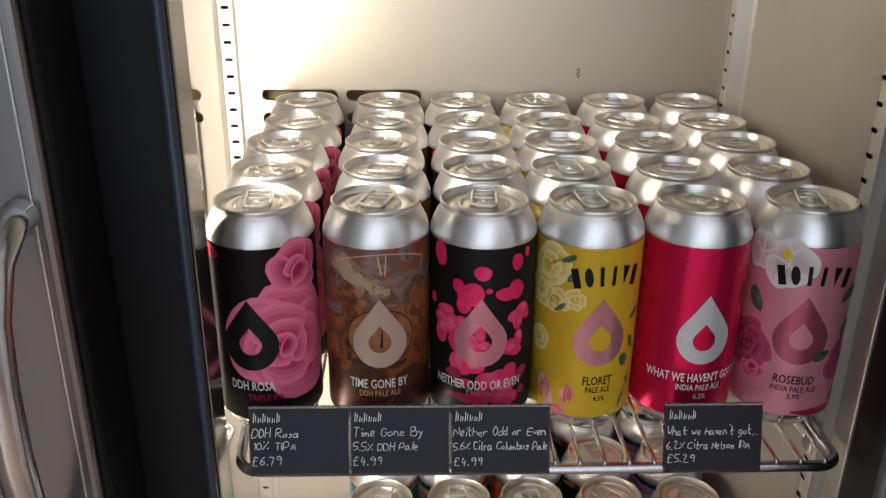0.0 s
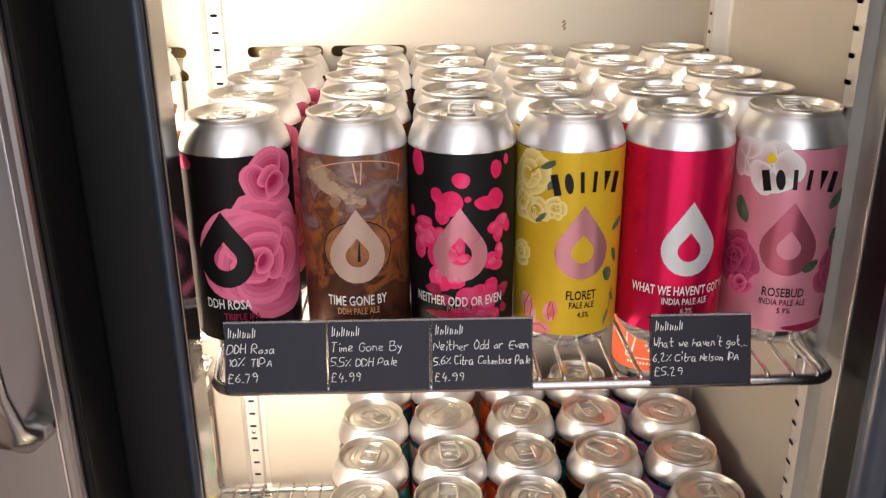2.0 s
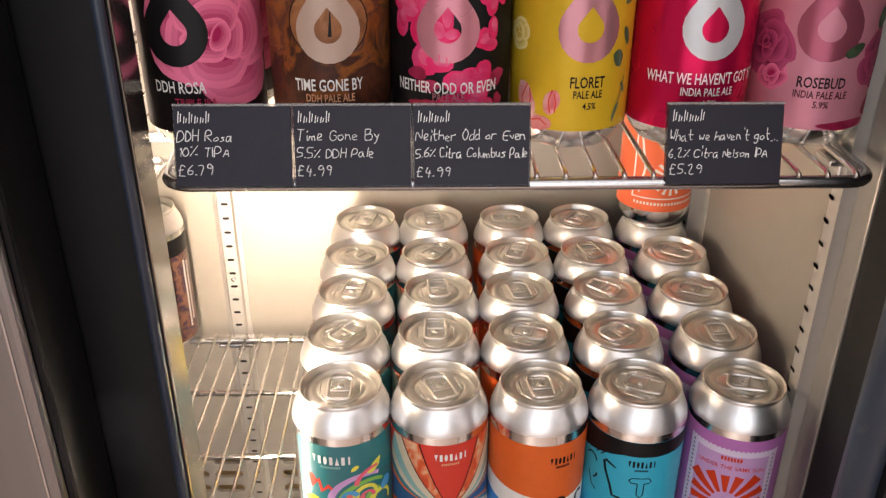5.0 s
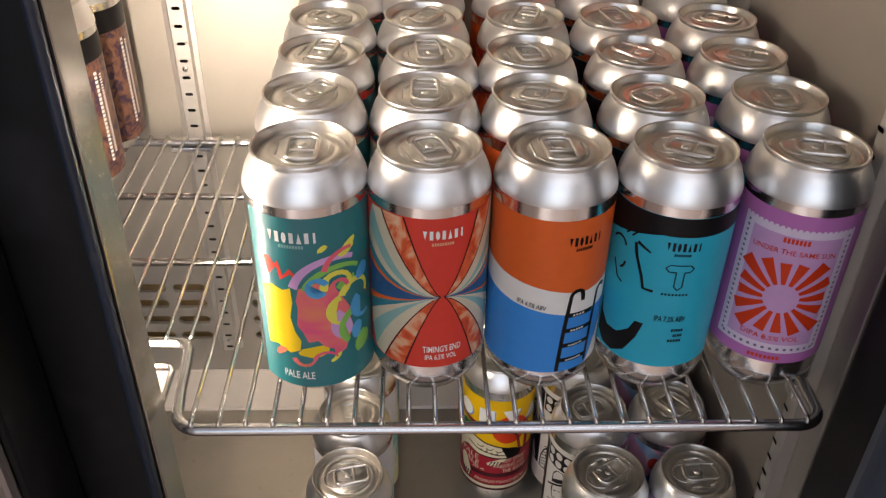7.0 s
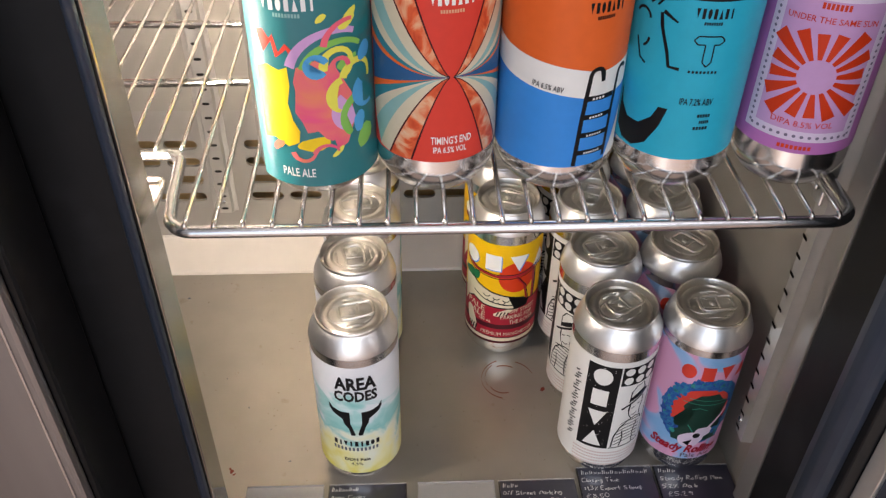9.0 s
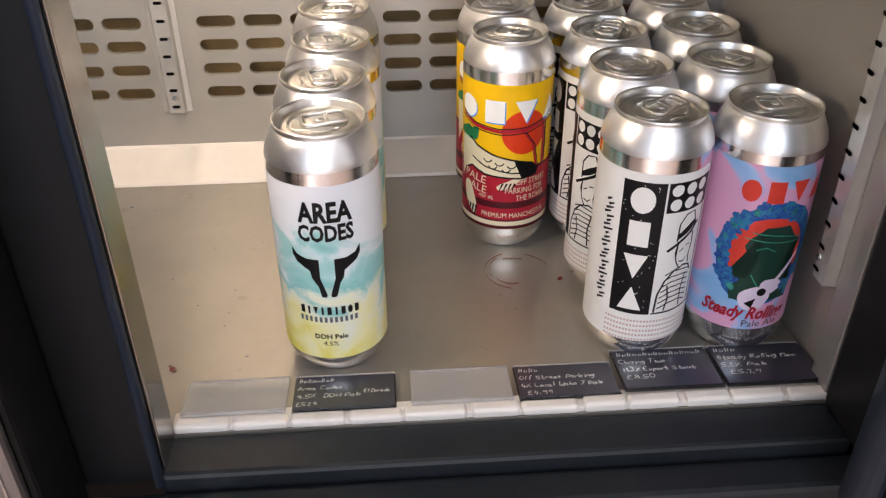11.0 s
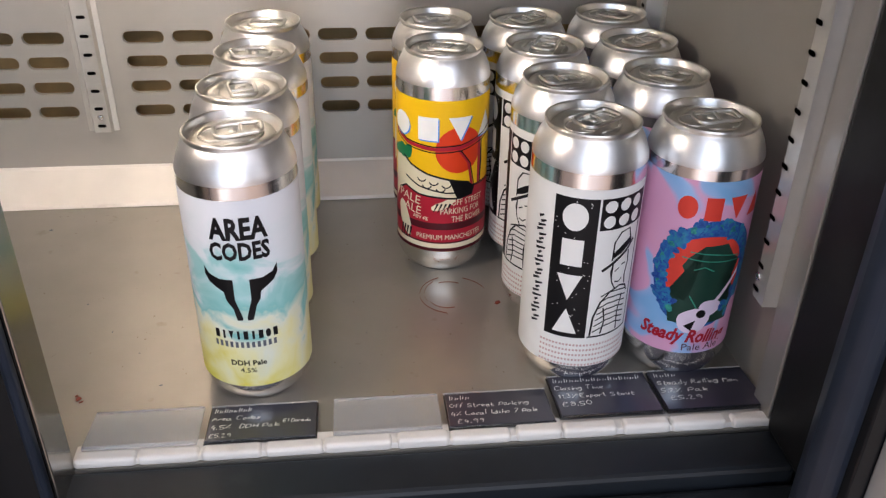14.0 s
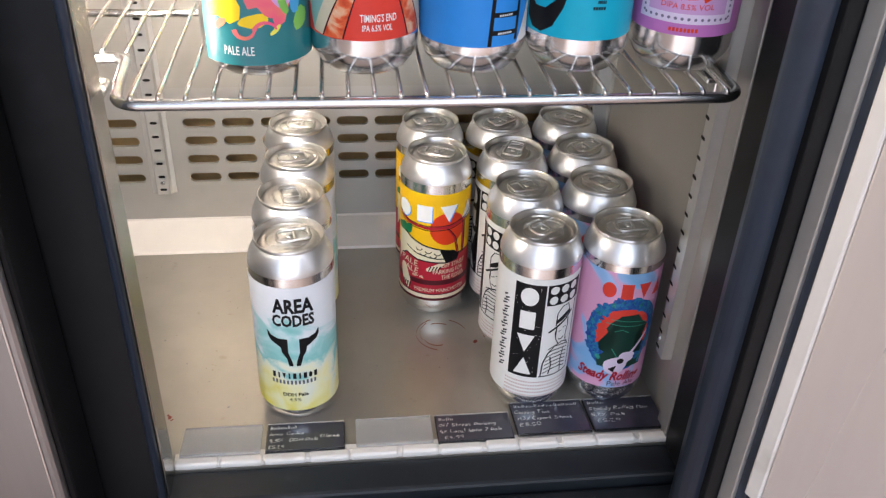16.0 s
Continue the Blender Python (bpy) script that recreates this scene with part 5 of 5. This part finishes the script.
# ---- shelves ----
def wire_shelf(z, label):
    """A chromed wire shelf whose top lies at z, cut away on the post's side."""
    shelf = thing("wire_shelf", pose(0, 0, z), label, "shelf", "wire shelves")
    zr = -0.0066
    rim = [(x, y, zr) for x, y in
           [(0.225, 0.4700)] + arc(0.2360, 0.4845, 0.0145, -90, 0, 6) + [(0.2505, 0.60), (0.2505, 0.80)] + arc(0.2385, 0.803, 0.012, 0, 90, 5)
           + [(0.0, 0.815), (-0.40, 0.815)] + arc(-0.44, 0.803, 0.012, 90, 180, 5) + arc(-0.44, 0.557, 0.012, 180, 270, 5) + [(-0.30, 0.545), (-0.150, 0.545)]
           + arc(-0.1395, 0.5345, 0.0105, 90, 0, 5) + [(-0.1265, 0.50)] + arc(-0.110, 0.4845, 0.0145, 180, 270, 6) + [(0.05, 0.4700)]]
    part("rim", tube(rim, 0.0036, 10, True), RAIL, shelf, "round chromed rim", True)
    for y in (0.632, 0.722):
        part("cross_bar", tube([(-0.445, y, zr + 0.0006), (0.2500, y, zr + 0.0006)], 0.0030, 8), WIRE, shelf, "", True)
    long_wire = short_wire = None
    for k in range(46):
        x = 0.2395 - 0.01535 * k
        short = x < -0.128
        data = short_wire if short else long_wire
        if data is None:
            y0 = 0.545 if short else 0.470
            ob = part("wire", tube([(0, y0 - 0.0008, zr + 0.003), (0, y0 - 0.0004, -0.0022), (0, y0 + 0.003, -0.0015), (0, 0.64, -0.0015), (0, 0.8170, -0.0015), (0, 0.8188, -0.006)], 0.0015, 7), WIRE, shelf, "", True)
            if short:
                short_wire = ob.data
            else:
                long_wire = ob.data
        else:
            ob = new("wire", data)
            ob.parent = shelf
        ob.location = (x, 0, 0)
    part("clip", box(-0.204, -0.168, 0.8120, 0.8335, -0.0145, -0.0105, 0.001), HANDLE_STEEL, shelf, "bright steel shelf clip")
    for y in (0.520, 0.775):
        part("clip", box(0.2440, 0.2548, y - 0.010, y + 0.010, -0.0145, -0.0105, 0.001), HANDLE_STEEL, shelf)
        part("clip", box(0.2520, 0.2548, y - 0.006, y + 0.006, -0.030, -0.0105, 0.001), HANDLE_STEEL, shelf)
    return shelf


wire_shelf(ZT, "chromed wire shelf packed with tall cans")
wire_shelf(ZM, "chromed wire shelf, partly rusted, half filled with cans")
for z in (ZT, ZM):
    br = thing("support_bracket", pose(0, 0, z), "bent wire shelf bracket behind the centre post", "bracket", "shelf brackets")
    part("loop", tube([(x, y, -0.0180) for x, y in arc(-0.146, 0.497, 0.006, 270, 360, 4) + arc(-0.146, 0.530, 0.006, 0, 90, 4) + [(-0.222, 0.536), (-0.222, 0.491)]], 0.0020, 8, True), WIRE, br, "bent wire loop", True)
    part("plate", box(-0.222, -0.1425, 0.4930, 0.5345, -0.0235, -0.0205, 0.001), FLOOR_STEEL, br)
    part("stud", lathe([(0, 0.003), (0.003, 0.0022), (0.0036, 0), (0.0036, -0.001)], 12), HANDLE_STEEL, br, "", True).location = (-0.168, 0.5145, -0.0203)

# ---- stock ----
for build, x in zip((can_rosy, can_rusty, can_bubbles, can_mustard, can_cerise, can_blush), TOP_X):
    column(build, x, TOP_Y, ZT)
for build, x in zip((can_swirl, can_hourglass, can_ladder, can_cyan, can_stamp), MID_X):
    column(build, x, MID_Y, ZM)
column(can_wash, -0.0378, (0.5636, 0.6300, 0.6960, 0.7640), ZF, 0.002, 8)
column(can_sunset, 0.0905, (0.7007, 0.7670), ZF, 0.002, 8)
column(can_woodcut, 0.1607, (0.5643, 0.6330, 0.6995, 0.7645), ZF, 0.002, 10, -72)
column(can_wreath, 0.2290, (0.5640, 0.6370, 0.7050, 0.7720), ZF, 0.002, 8)
can_coral(pose(0.2225, 0.781, ZM + 0.1490, 0, 0, 20))
column(can_copper, -0.2540, (0.7400, 0.8060), ZM, 0.001, 6)
column(can_copper, -0.3760, (0.5950, 0.6620, 0.7290), ZM, 0.001, 6)
column(can_pale, -0.2480, (0.7360, 0.8050), ZT, 0.001, 6)


# ---- price tickets ----
GLYPHS = dict(
    A="02 28 42;14 34", B="02 08;08 38 37 25 05;25 45 42 02", C="47 28 07 03 22 43", D="02 08 28 46 44 22 02", E="48 08 02 42;05 35", G="47 28 07 03 22 43 45 25",
    H="02 08;42 48;05 45", I="12 18", L="08 02 42", M="02 08 25 48 42", N="02 08 42 48", O="28 06 04 22 44 46 28", P="02 08 38 46 34 04", R="02 08 38 46 35 05 42",
    S="47 28 07 25 44 32 03", T="08 48;28 22", W="08 12 25 32 48", a="35 05 02 22 35 32 42", b="08 02 32 35 05", c="35 15 03 12 32", d="35 15 03 12 33;38 32",
    e="03 34 25 05 02 32", f="38 18 12;05 25", g="35 05 03 33;35 31 10 01", h="08 02;04 25 34 32", i="15 12;17 18", k="08 02;35 03 32", l="18 12",
    m="02 05;04 15 22;24 35 42", n="02 05;04 25 32", o="25 04 03 12 33 34 25", p="05 00;05 34 33 02", r="02 05;04 15 35", s="35 05 24 33 12 02", t="18 12 32;05 35",
    u="05 03 22 35;35 32", v="05 22 35", w="05 12 24 32 45", x="05 32;35 02", y="05 23;35 10 00")
GLYPHS.update({"0": "28 06 04 22 44 46 28", "1": "16 28 22", "2": "07 28 37 02 42", "3": "08 38 25 44 22 03", "4": "28 04 44;36 31", "5": "48 08 05 35 43 22 02",
               "6": "38 05 03 22 44 25 04", "7": "08 48 12", "8": "28 07 45 43 22 03 47 28", "9": "46 28 06 25 46 32", "%": "02 48;07 17;33 43", "£": "47 28 16 12 02 42;05 35",
               ".": "02 12", "'": "18 17"})


def rounded(pts, times=2):
    """Cut the corners of a line so that it bends as a pen does."""
    for _ in range(times):
        out = [pts[0]]
        for (ax, ay), (bx, by) in zip(pts, pts[1:]):
            out += [(ax * 0.75 + bx * 0.25, ay * 0.75 + by * 0.25), (ax * 0.25 + bx * 0.75, ay * 0.25 + by * 0.75)]
        pts = out + [pts[-1]]
    return pts


def chalk(parent, text, x, z, h, width=None, pen=0.5):
    """A line of thin handwriting on a card, stroke by stroke; x, z in millimetres from the card's top left corner."""
    g = random.Random(len(text) * 7 + ord(text[0]))
    at, lines = 0.0, []
    for ch in text:
        if ch == " ":
            at += 3.2
            continue
        slant, grow, up, wide = g.uniform(0.02, 0.22), g.uniform(0.86, 1.14), g.uniform(-0.4, 0.4), g.uniform(0.82, 1.12)
        strokes = [[(int(p[0]) + g.uniform(-0.22, 0.22), int(p[1]) - 2 + g.uniform(-0.3, 0.3)) for p in st.split()] for st in GLYPHS[ch].split(";")]
        far = max(p[0] for st in strokes for p in st)
        for st in strokes:
            lines.append([(at + wide * px + slant * py, grow * py + up) for px, py in rounded(st)])
        at += wide * far + g.uniform(0.7, 1.3)
    sx, sz = (width / at if width else h / 6), h / 6
    bm = bmesh.new()
    for line in lines:
        pts = [(x + px * sx, z + pz * sz) for px, pz in line]
        outline = stroke(pts, pen * g.uniform(0.8, 1.15), pen * g.uniform(0.6, 1.0))
        n = len(pts)
        vs = [bm.verts.new((px / 1000, -0.0011, pz / 1000)) for px, pz in outline]
        for k in range(n - 1):
            bm.faces.new((vs[k], vs[k + 1], vs[2 * n - 2 - k], vs[2 * n - 1 - k]))
    ob = part("writing", bm, CHALK, parent, "thin white chalk handwriting")
    ob["kind"] = "stuff"
    return ob


def scrawl(parent, x, z, w, h, n):
    """A maker's name as a row of thin plain chalk bars."""
    bm = bmesh.new()
    for k in range(n):
        a, hh = x + w * (k + 0.2) / n, h * (1.0, 0.55, 0.95, 0.62, 0.5)[k % 5]
        for du, v0, v1 in ((0, z, z + hh), (w * 0.42 / n, z + hh * 0.1, z + hh * 0.8)):
            bm.faces.new([bm.verts.new((u / 1000, -0.0011, v / 1000)) for u, v in ((a + du, v0), (a + du + 0.5, v0), (a + du + 1.0, v1), (a + du + 0.5, v1))])
    ob = part("writing", bm, CHALK, parent, "white chalk bars")
    ob["kind"] = "stuff"
    return ob


def ticket(m, w, h, lines, label, group, empty=False):
    """A card in a clear holder; its face looks along -y, its top left corner is the origin."""
    t = thing("price_ticket", m, label, "price ticket", group)
    if empty:
        part("holder", box(0, w, -0.0012, 0.0012, -h, 0, 0.0004), FROSTED, t, "empty cloudy plastic holder")
        for z in (-0.0008, -h + 0.0008):
            part("fold", tube([(0.0005, -0.0008, z), (w - 0.0005, -0.0008, z)], 0.0009, 8), FROSTED, t, "rounded plastic fold", True)
    else:
        part("card", box(0.0006, w - 0.0006, -0.0007, 0.0007, -h + 0.0008, -0.0012, 0.0002), CARD_GLARE if "lying" in label else CARD, t, "black card")
        part("holder", box(-0.0004, w + 0.0004, 0.0009, 0.0017, -h - 0.0006, 0.0004, 0.0003), CLEAR, t, "clear plastic holder")
        part("fold", tube([(0, -0.0004, -0.0004), (w, -0.0004, -0.0004)], 0.0007, 6), FROSTED, t)
        part("fold", tube([(0, -0.0004, -h), (w, -0.0004, -h)], 0.0006, 6), CLEAR, t)
    for line in lines:
        if isinstance(line[0], str):
            chalk(t, *line)
        else:
            scrawl(t, *line)
    return t


top_cards = [
    (-0.1160, [(2.0, -9.5, 17, 6.0, 6), ("DDH Rosa", 1.6, -18.6, 5.4, 29), ("10% TIPA", 1.6, -26.6, 5.2, 27), ("£6.79", 1.6, -36.0, 5.6, 19)]),
    (-0.0550, [(2.0, -9.5, 17, 6.0, 6), ("Time Gone By", 1.6, -18.4, 5.4, 43), ("5.5% DDH Pale", 1.6, -27.2, 5.0, 40), ("£4.99", 1.6, -36.2, 5.4, 18)]),
    (0.0062, [(2.0, -9.5, 17, 6.0, 6), ("Neither Odd or Even", 1.2, -18.6, 5.4, 57), ("5.6% Citra Columbus Pale", 1.2, -27.6, 5.0, 58), ("£4.99", 1.6, -37.0, 5.0, 18)]),
    (0.1372, [(2.0, -9.5, 17, 6.0, 6), ("What we haven't got...", 1.2, -19.2, 5.4, 57), ("6.2% Citra Nelson IPA", 1.2, -28.0, 5.0, 52), ("£5.29", 1.6, -36.4, 5.4, 18)]),
]
for x, lines in top_cards:
    ticket(pose(x, 0.4780, 1.1265, -17), 0.0605, 0.0425, lines, "black chalk price ticket hung on the shelf rim", "price tickets")
low_cards = [
    (-0.1300, -2, [], True), (-0.0635, 0, [(2, -8, 22, 4.6, 8), ("Area Codes", 2, -15.4, 3.6, 28), ("4.5%  DDH Pale", 2, -23.6, 3.6, 40), ("El Dorado", 43, -20.6, 3.2, 16), ("£5.29", 2, -31.4, 3.6, 13)], False), (0.0085, 0, [], True),
    (0.0750, 0, [(2, -8.5, 13, 4.6, 4), ("Off Street Parking", 2, -16.2, 3.9, 48), ("4% Local Idaho 7 Pale", 2, -24.2, 3.8, 52), ("£4.99", 5, -31.6, 3.8, 16)], False),
    (0.1408, 6, [(2, -8.5, 56, 4.4, 16), ("Closing Time", 2, -16.8, 4.2, 31), ("11.3% Export Stout", 2, -25.0, 4.0, 48), ("£8.50", 3, -33.0, 4.2, 19)], False),
    (0.2053, 6, [(2, -8.5, 15, 4.4, 4), ("Steady Rolling Man", 2, -16.8, 4.2, 52), ("5.2% Pale", 2, -25.0, 4.0, 30), ("£5.29", 5, -33.0, 4.2, 21)], False),
]
for x, more, lines, empty in low_cards:
    back, drop_z = (0.5285, 0.4535) if more <= 0 else (0.5390, 0.4535)
    ticket(pose(x, back, drop_z, -96.5), 0.0625, 0.0345 if more <= 0 else 0.0425, lines,
           "empty cloudy plastic ticket holder on the cabinet floor" if empty else "black chalk price ticket lying on the cabinet floor", "price tickets", empty)
edge = [(-0.1335, -0.0995), (-0.0992, -0.0650), (-0.0647, -0.0325), (-0.0295, 0.0030), (0.0034, 0.0405), (0.0445, 0.0745), (0.0749, 0.1090), (0.1130, 0.1400), (0.1404, 0.1715), (0.1760, 0.2045), (0.2049, 0.2370), (0.2415, 0.2690)]
rail = thing("ticket_rail", pose(0, 0, 0), "cream plastic ticket rail along the cabinet floor edge", "ticket rail")
part("backing", box(-0.1340, 0.2690, 0.4880, 0.5010, 0.4502, 0.4546, 0.0006), WHITE_TRIM, rail)
for (a, b), (c, _) in zip(edge, edge[1:] + [(0.2693, 0)]):
    wide = c - 0.0005 if c - b < 0.003 else b + 0.0012
    up = 0.0006 * math.sin(a * 900)
    part("clip", box(a, wide, 0.4862, 0.4952, 0.4500, 0.4572 + up, 0.0026, seg=4), WHITE_TRIM, rail)

# ---- doors ----
handle = [(-0.1910, 0.3990, 1.2800), (-0.1912, 0.3840, 1.2785), (-0.1915, 0.3680, 1.2690), (-0.1920, 0.3570, 1.2480), (-0.1922, 0.3530, 1.2180), (-0.1925, 0.3530, 1.1820), (-0.1930, 0.3570, 1.1480), (-0.1932, 0.3670, 1.1240), (-0.1935, 0.3830, 1.1110), (-0.1935, 0.3990, 1.1080)]
bm = tube(handle, 0.0082, 14)
part("handle", bm, HANDLE_STEEL, door, "bowed satin steel handle", True)
swing = thing("fridge_door", pose(0.2745, 0.4020, 0, 0, 0, -66), "steel fridge door standing wide open on its hinges", "door")
part("gasket", tube([(-0.0181, -0.0210, 0.45), (-0.0181, -0.0210, 1.90)], 0.0105, 12), NAVY, swing, "scuffed dark rubber door seal", True)
part("seal_web", box(-0.0120, -0.0035, -0.0180, 0.0025, 0.45, 1.90, 0.001), BLACK, swing)
part("door_slab", box(-0.006, 0.46, 0.0030, 0.048, 0.43, 1.90, 0.004), BLACK, swing)
part("inner_trim", box(-0.0030, 0.0086, -0.0040, 0.0025, 0.43, 1.90, 0.001), STRIP_STEEL, swing, "pale metal strip beside the seal")
part("groove", box(0.0088, 0.0170, -0.0005, 0.0025, 0.43, 1.90), NAVY, swing)
part("panel_edge", box(0.0172, 0.0293, -0.0060, 0.0025, 0.505, 1.86, 0.0015), WHITE_TRIM, swing, "pale edge of the inner panel")
part("inner_panel", box(0.0296, 0.44, -0.0050, 0.0028, 0.500, 1.86, 0.002), PANEL_STEEL, swing, "brushed steel inner door panel")

# ---- marks and litter ----
def speck(x, y, size, mat, name, label, seed, z=ZF):
    bm = bmesh.new()
    bmesh.ops.create_icosphere(bm, subdivisions=1, radius=size)
    g = random.Random(seed)
    for v in bm.verts:
        v.co = Vector((v.co.x * g.uniform(0.6, 1.6), v.co.y * g.uniform(0.4, 1.2), abs(v.co.z) * 0.3))
    ob = link_mesh(name, bm, mat)
    ob.matrix_world = pose(x, y, z + 0.0002, 0, 0, g.uniform(0, 180))
    return tagged(ob, label, "litter", "litter on the cabinet floor")


RUSTY = material("dried_red", (0.22, 0.04, 0.02), 0.7)
GREY_BIT = material("grey_fluff", (0.16, 0.18, 0.22), 0.8)
for k, (x, y, s) in enumerate(((-0.1455, 0.5470, 0.0020), (-0.1435, 0.5440, 0.0014), (-0.1475, 0.5500, 0.0012), (0.1245, 0.6280, 0.0026))):
    speck(x, y, s, RUSTY, "hop_scrap", "dried red scrap on the steel floor", k)
for k, (x, y, s) in enumerate(((-0.0985, 0.5560, 0.0011), (-0.1405, 0.6150, 0.0008), (-0.2200, 0.7600, 0.0016), (-0.1180, 0.5900, 0.0008), (-0.1650, 0.6500, 0.0008), (0.0300, 0.6000, 0.0006))):
    speck(x, y, s, GREY_BIT, "fluff", "small grey fluff on the steel floor", k + 20)
bm = bmesh.new()
for r0, a0, a1, cx, cy in ((0.0240, 110, 260, 0.0935, 0.642), (0.0215, 130, 210, 0.0945, 0.643), (0.0185, 60, 110, 0.0905, 0.640), (0.0245, 20, 70, 0.094, 0.640), (0.0130, 200, 290, 0.089, 0.638)):
    pts = [(cx + r0 * math.cos(radians(a)), cy + r0 * math.sin(radians(a))) for a in range(a0, a1, 8)]
    for (xa, ya), (xb, yb) in zip(pts, pts[1:]):
        w = 0.0006
        bm.faces.new([bm.verts.new(p) for p in ((xa, ya - w, ZF + 0.0003), (xb, yb - w, ZF + 0.0003), (xb, yb + w, ZF + 0.0003), (xa, ya + w, ZF + 0.0003))])
tagged(link_mesh("ring_stain", bm, material("brown_stain", (0.24, 0.065, 0.03), 0.7)), "thin brown ring stain on the steel floor", "stain")
bm = bmesh.new()
for k in range(7):
    bmesh.ops.create_icosphere(bm, subdivisions=1, radius=0.0011, matrix=Matrix.Translation((0.1373 + 0.0012 * math.sin(k * 2.1), YB - 0.0002, 1.2525 + 0.0013 * k)) @ Matrix.Diagonal((1, 0.15, 1, 1)))
tagged(link_mesh("wall_stain", bm, material("wall_dirt", (0.16, 0.11, 0.06), 0.8)), "brown smudge on the cabinet back panel", "stain")

bm = bmesh.new()
g = random.Random(31)
for k in range(260):
    x, y, r = g.uniform(-0.30, 0.265), g.uniform(0.50, 0.79), g.uniform(0.00015, 0.00050)
    ring = [bm.verts.new((x + r * g.uniform(0.6, 1.8) * math.cos(a), y + r * math.sin(a), ZF + 0.00035)) for a in (0.2, 1.4, 2.6, 3.9, 5.1)]
    bm.faces.new(ring)
tagged(link_mesh("floor_dust", bm, material("dust", (0.17, 0.12, 0.075), 0.8)), "fine brown specks of dust on the steel floor", "dust", "", "stuff")
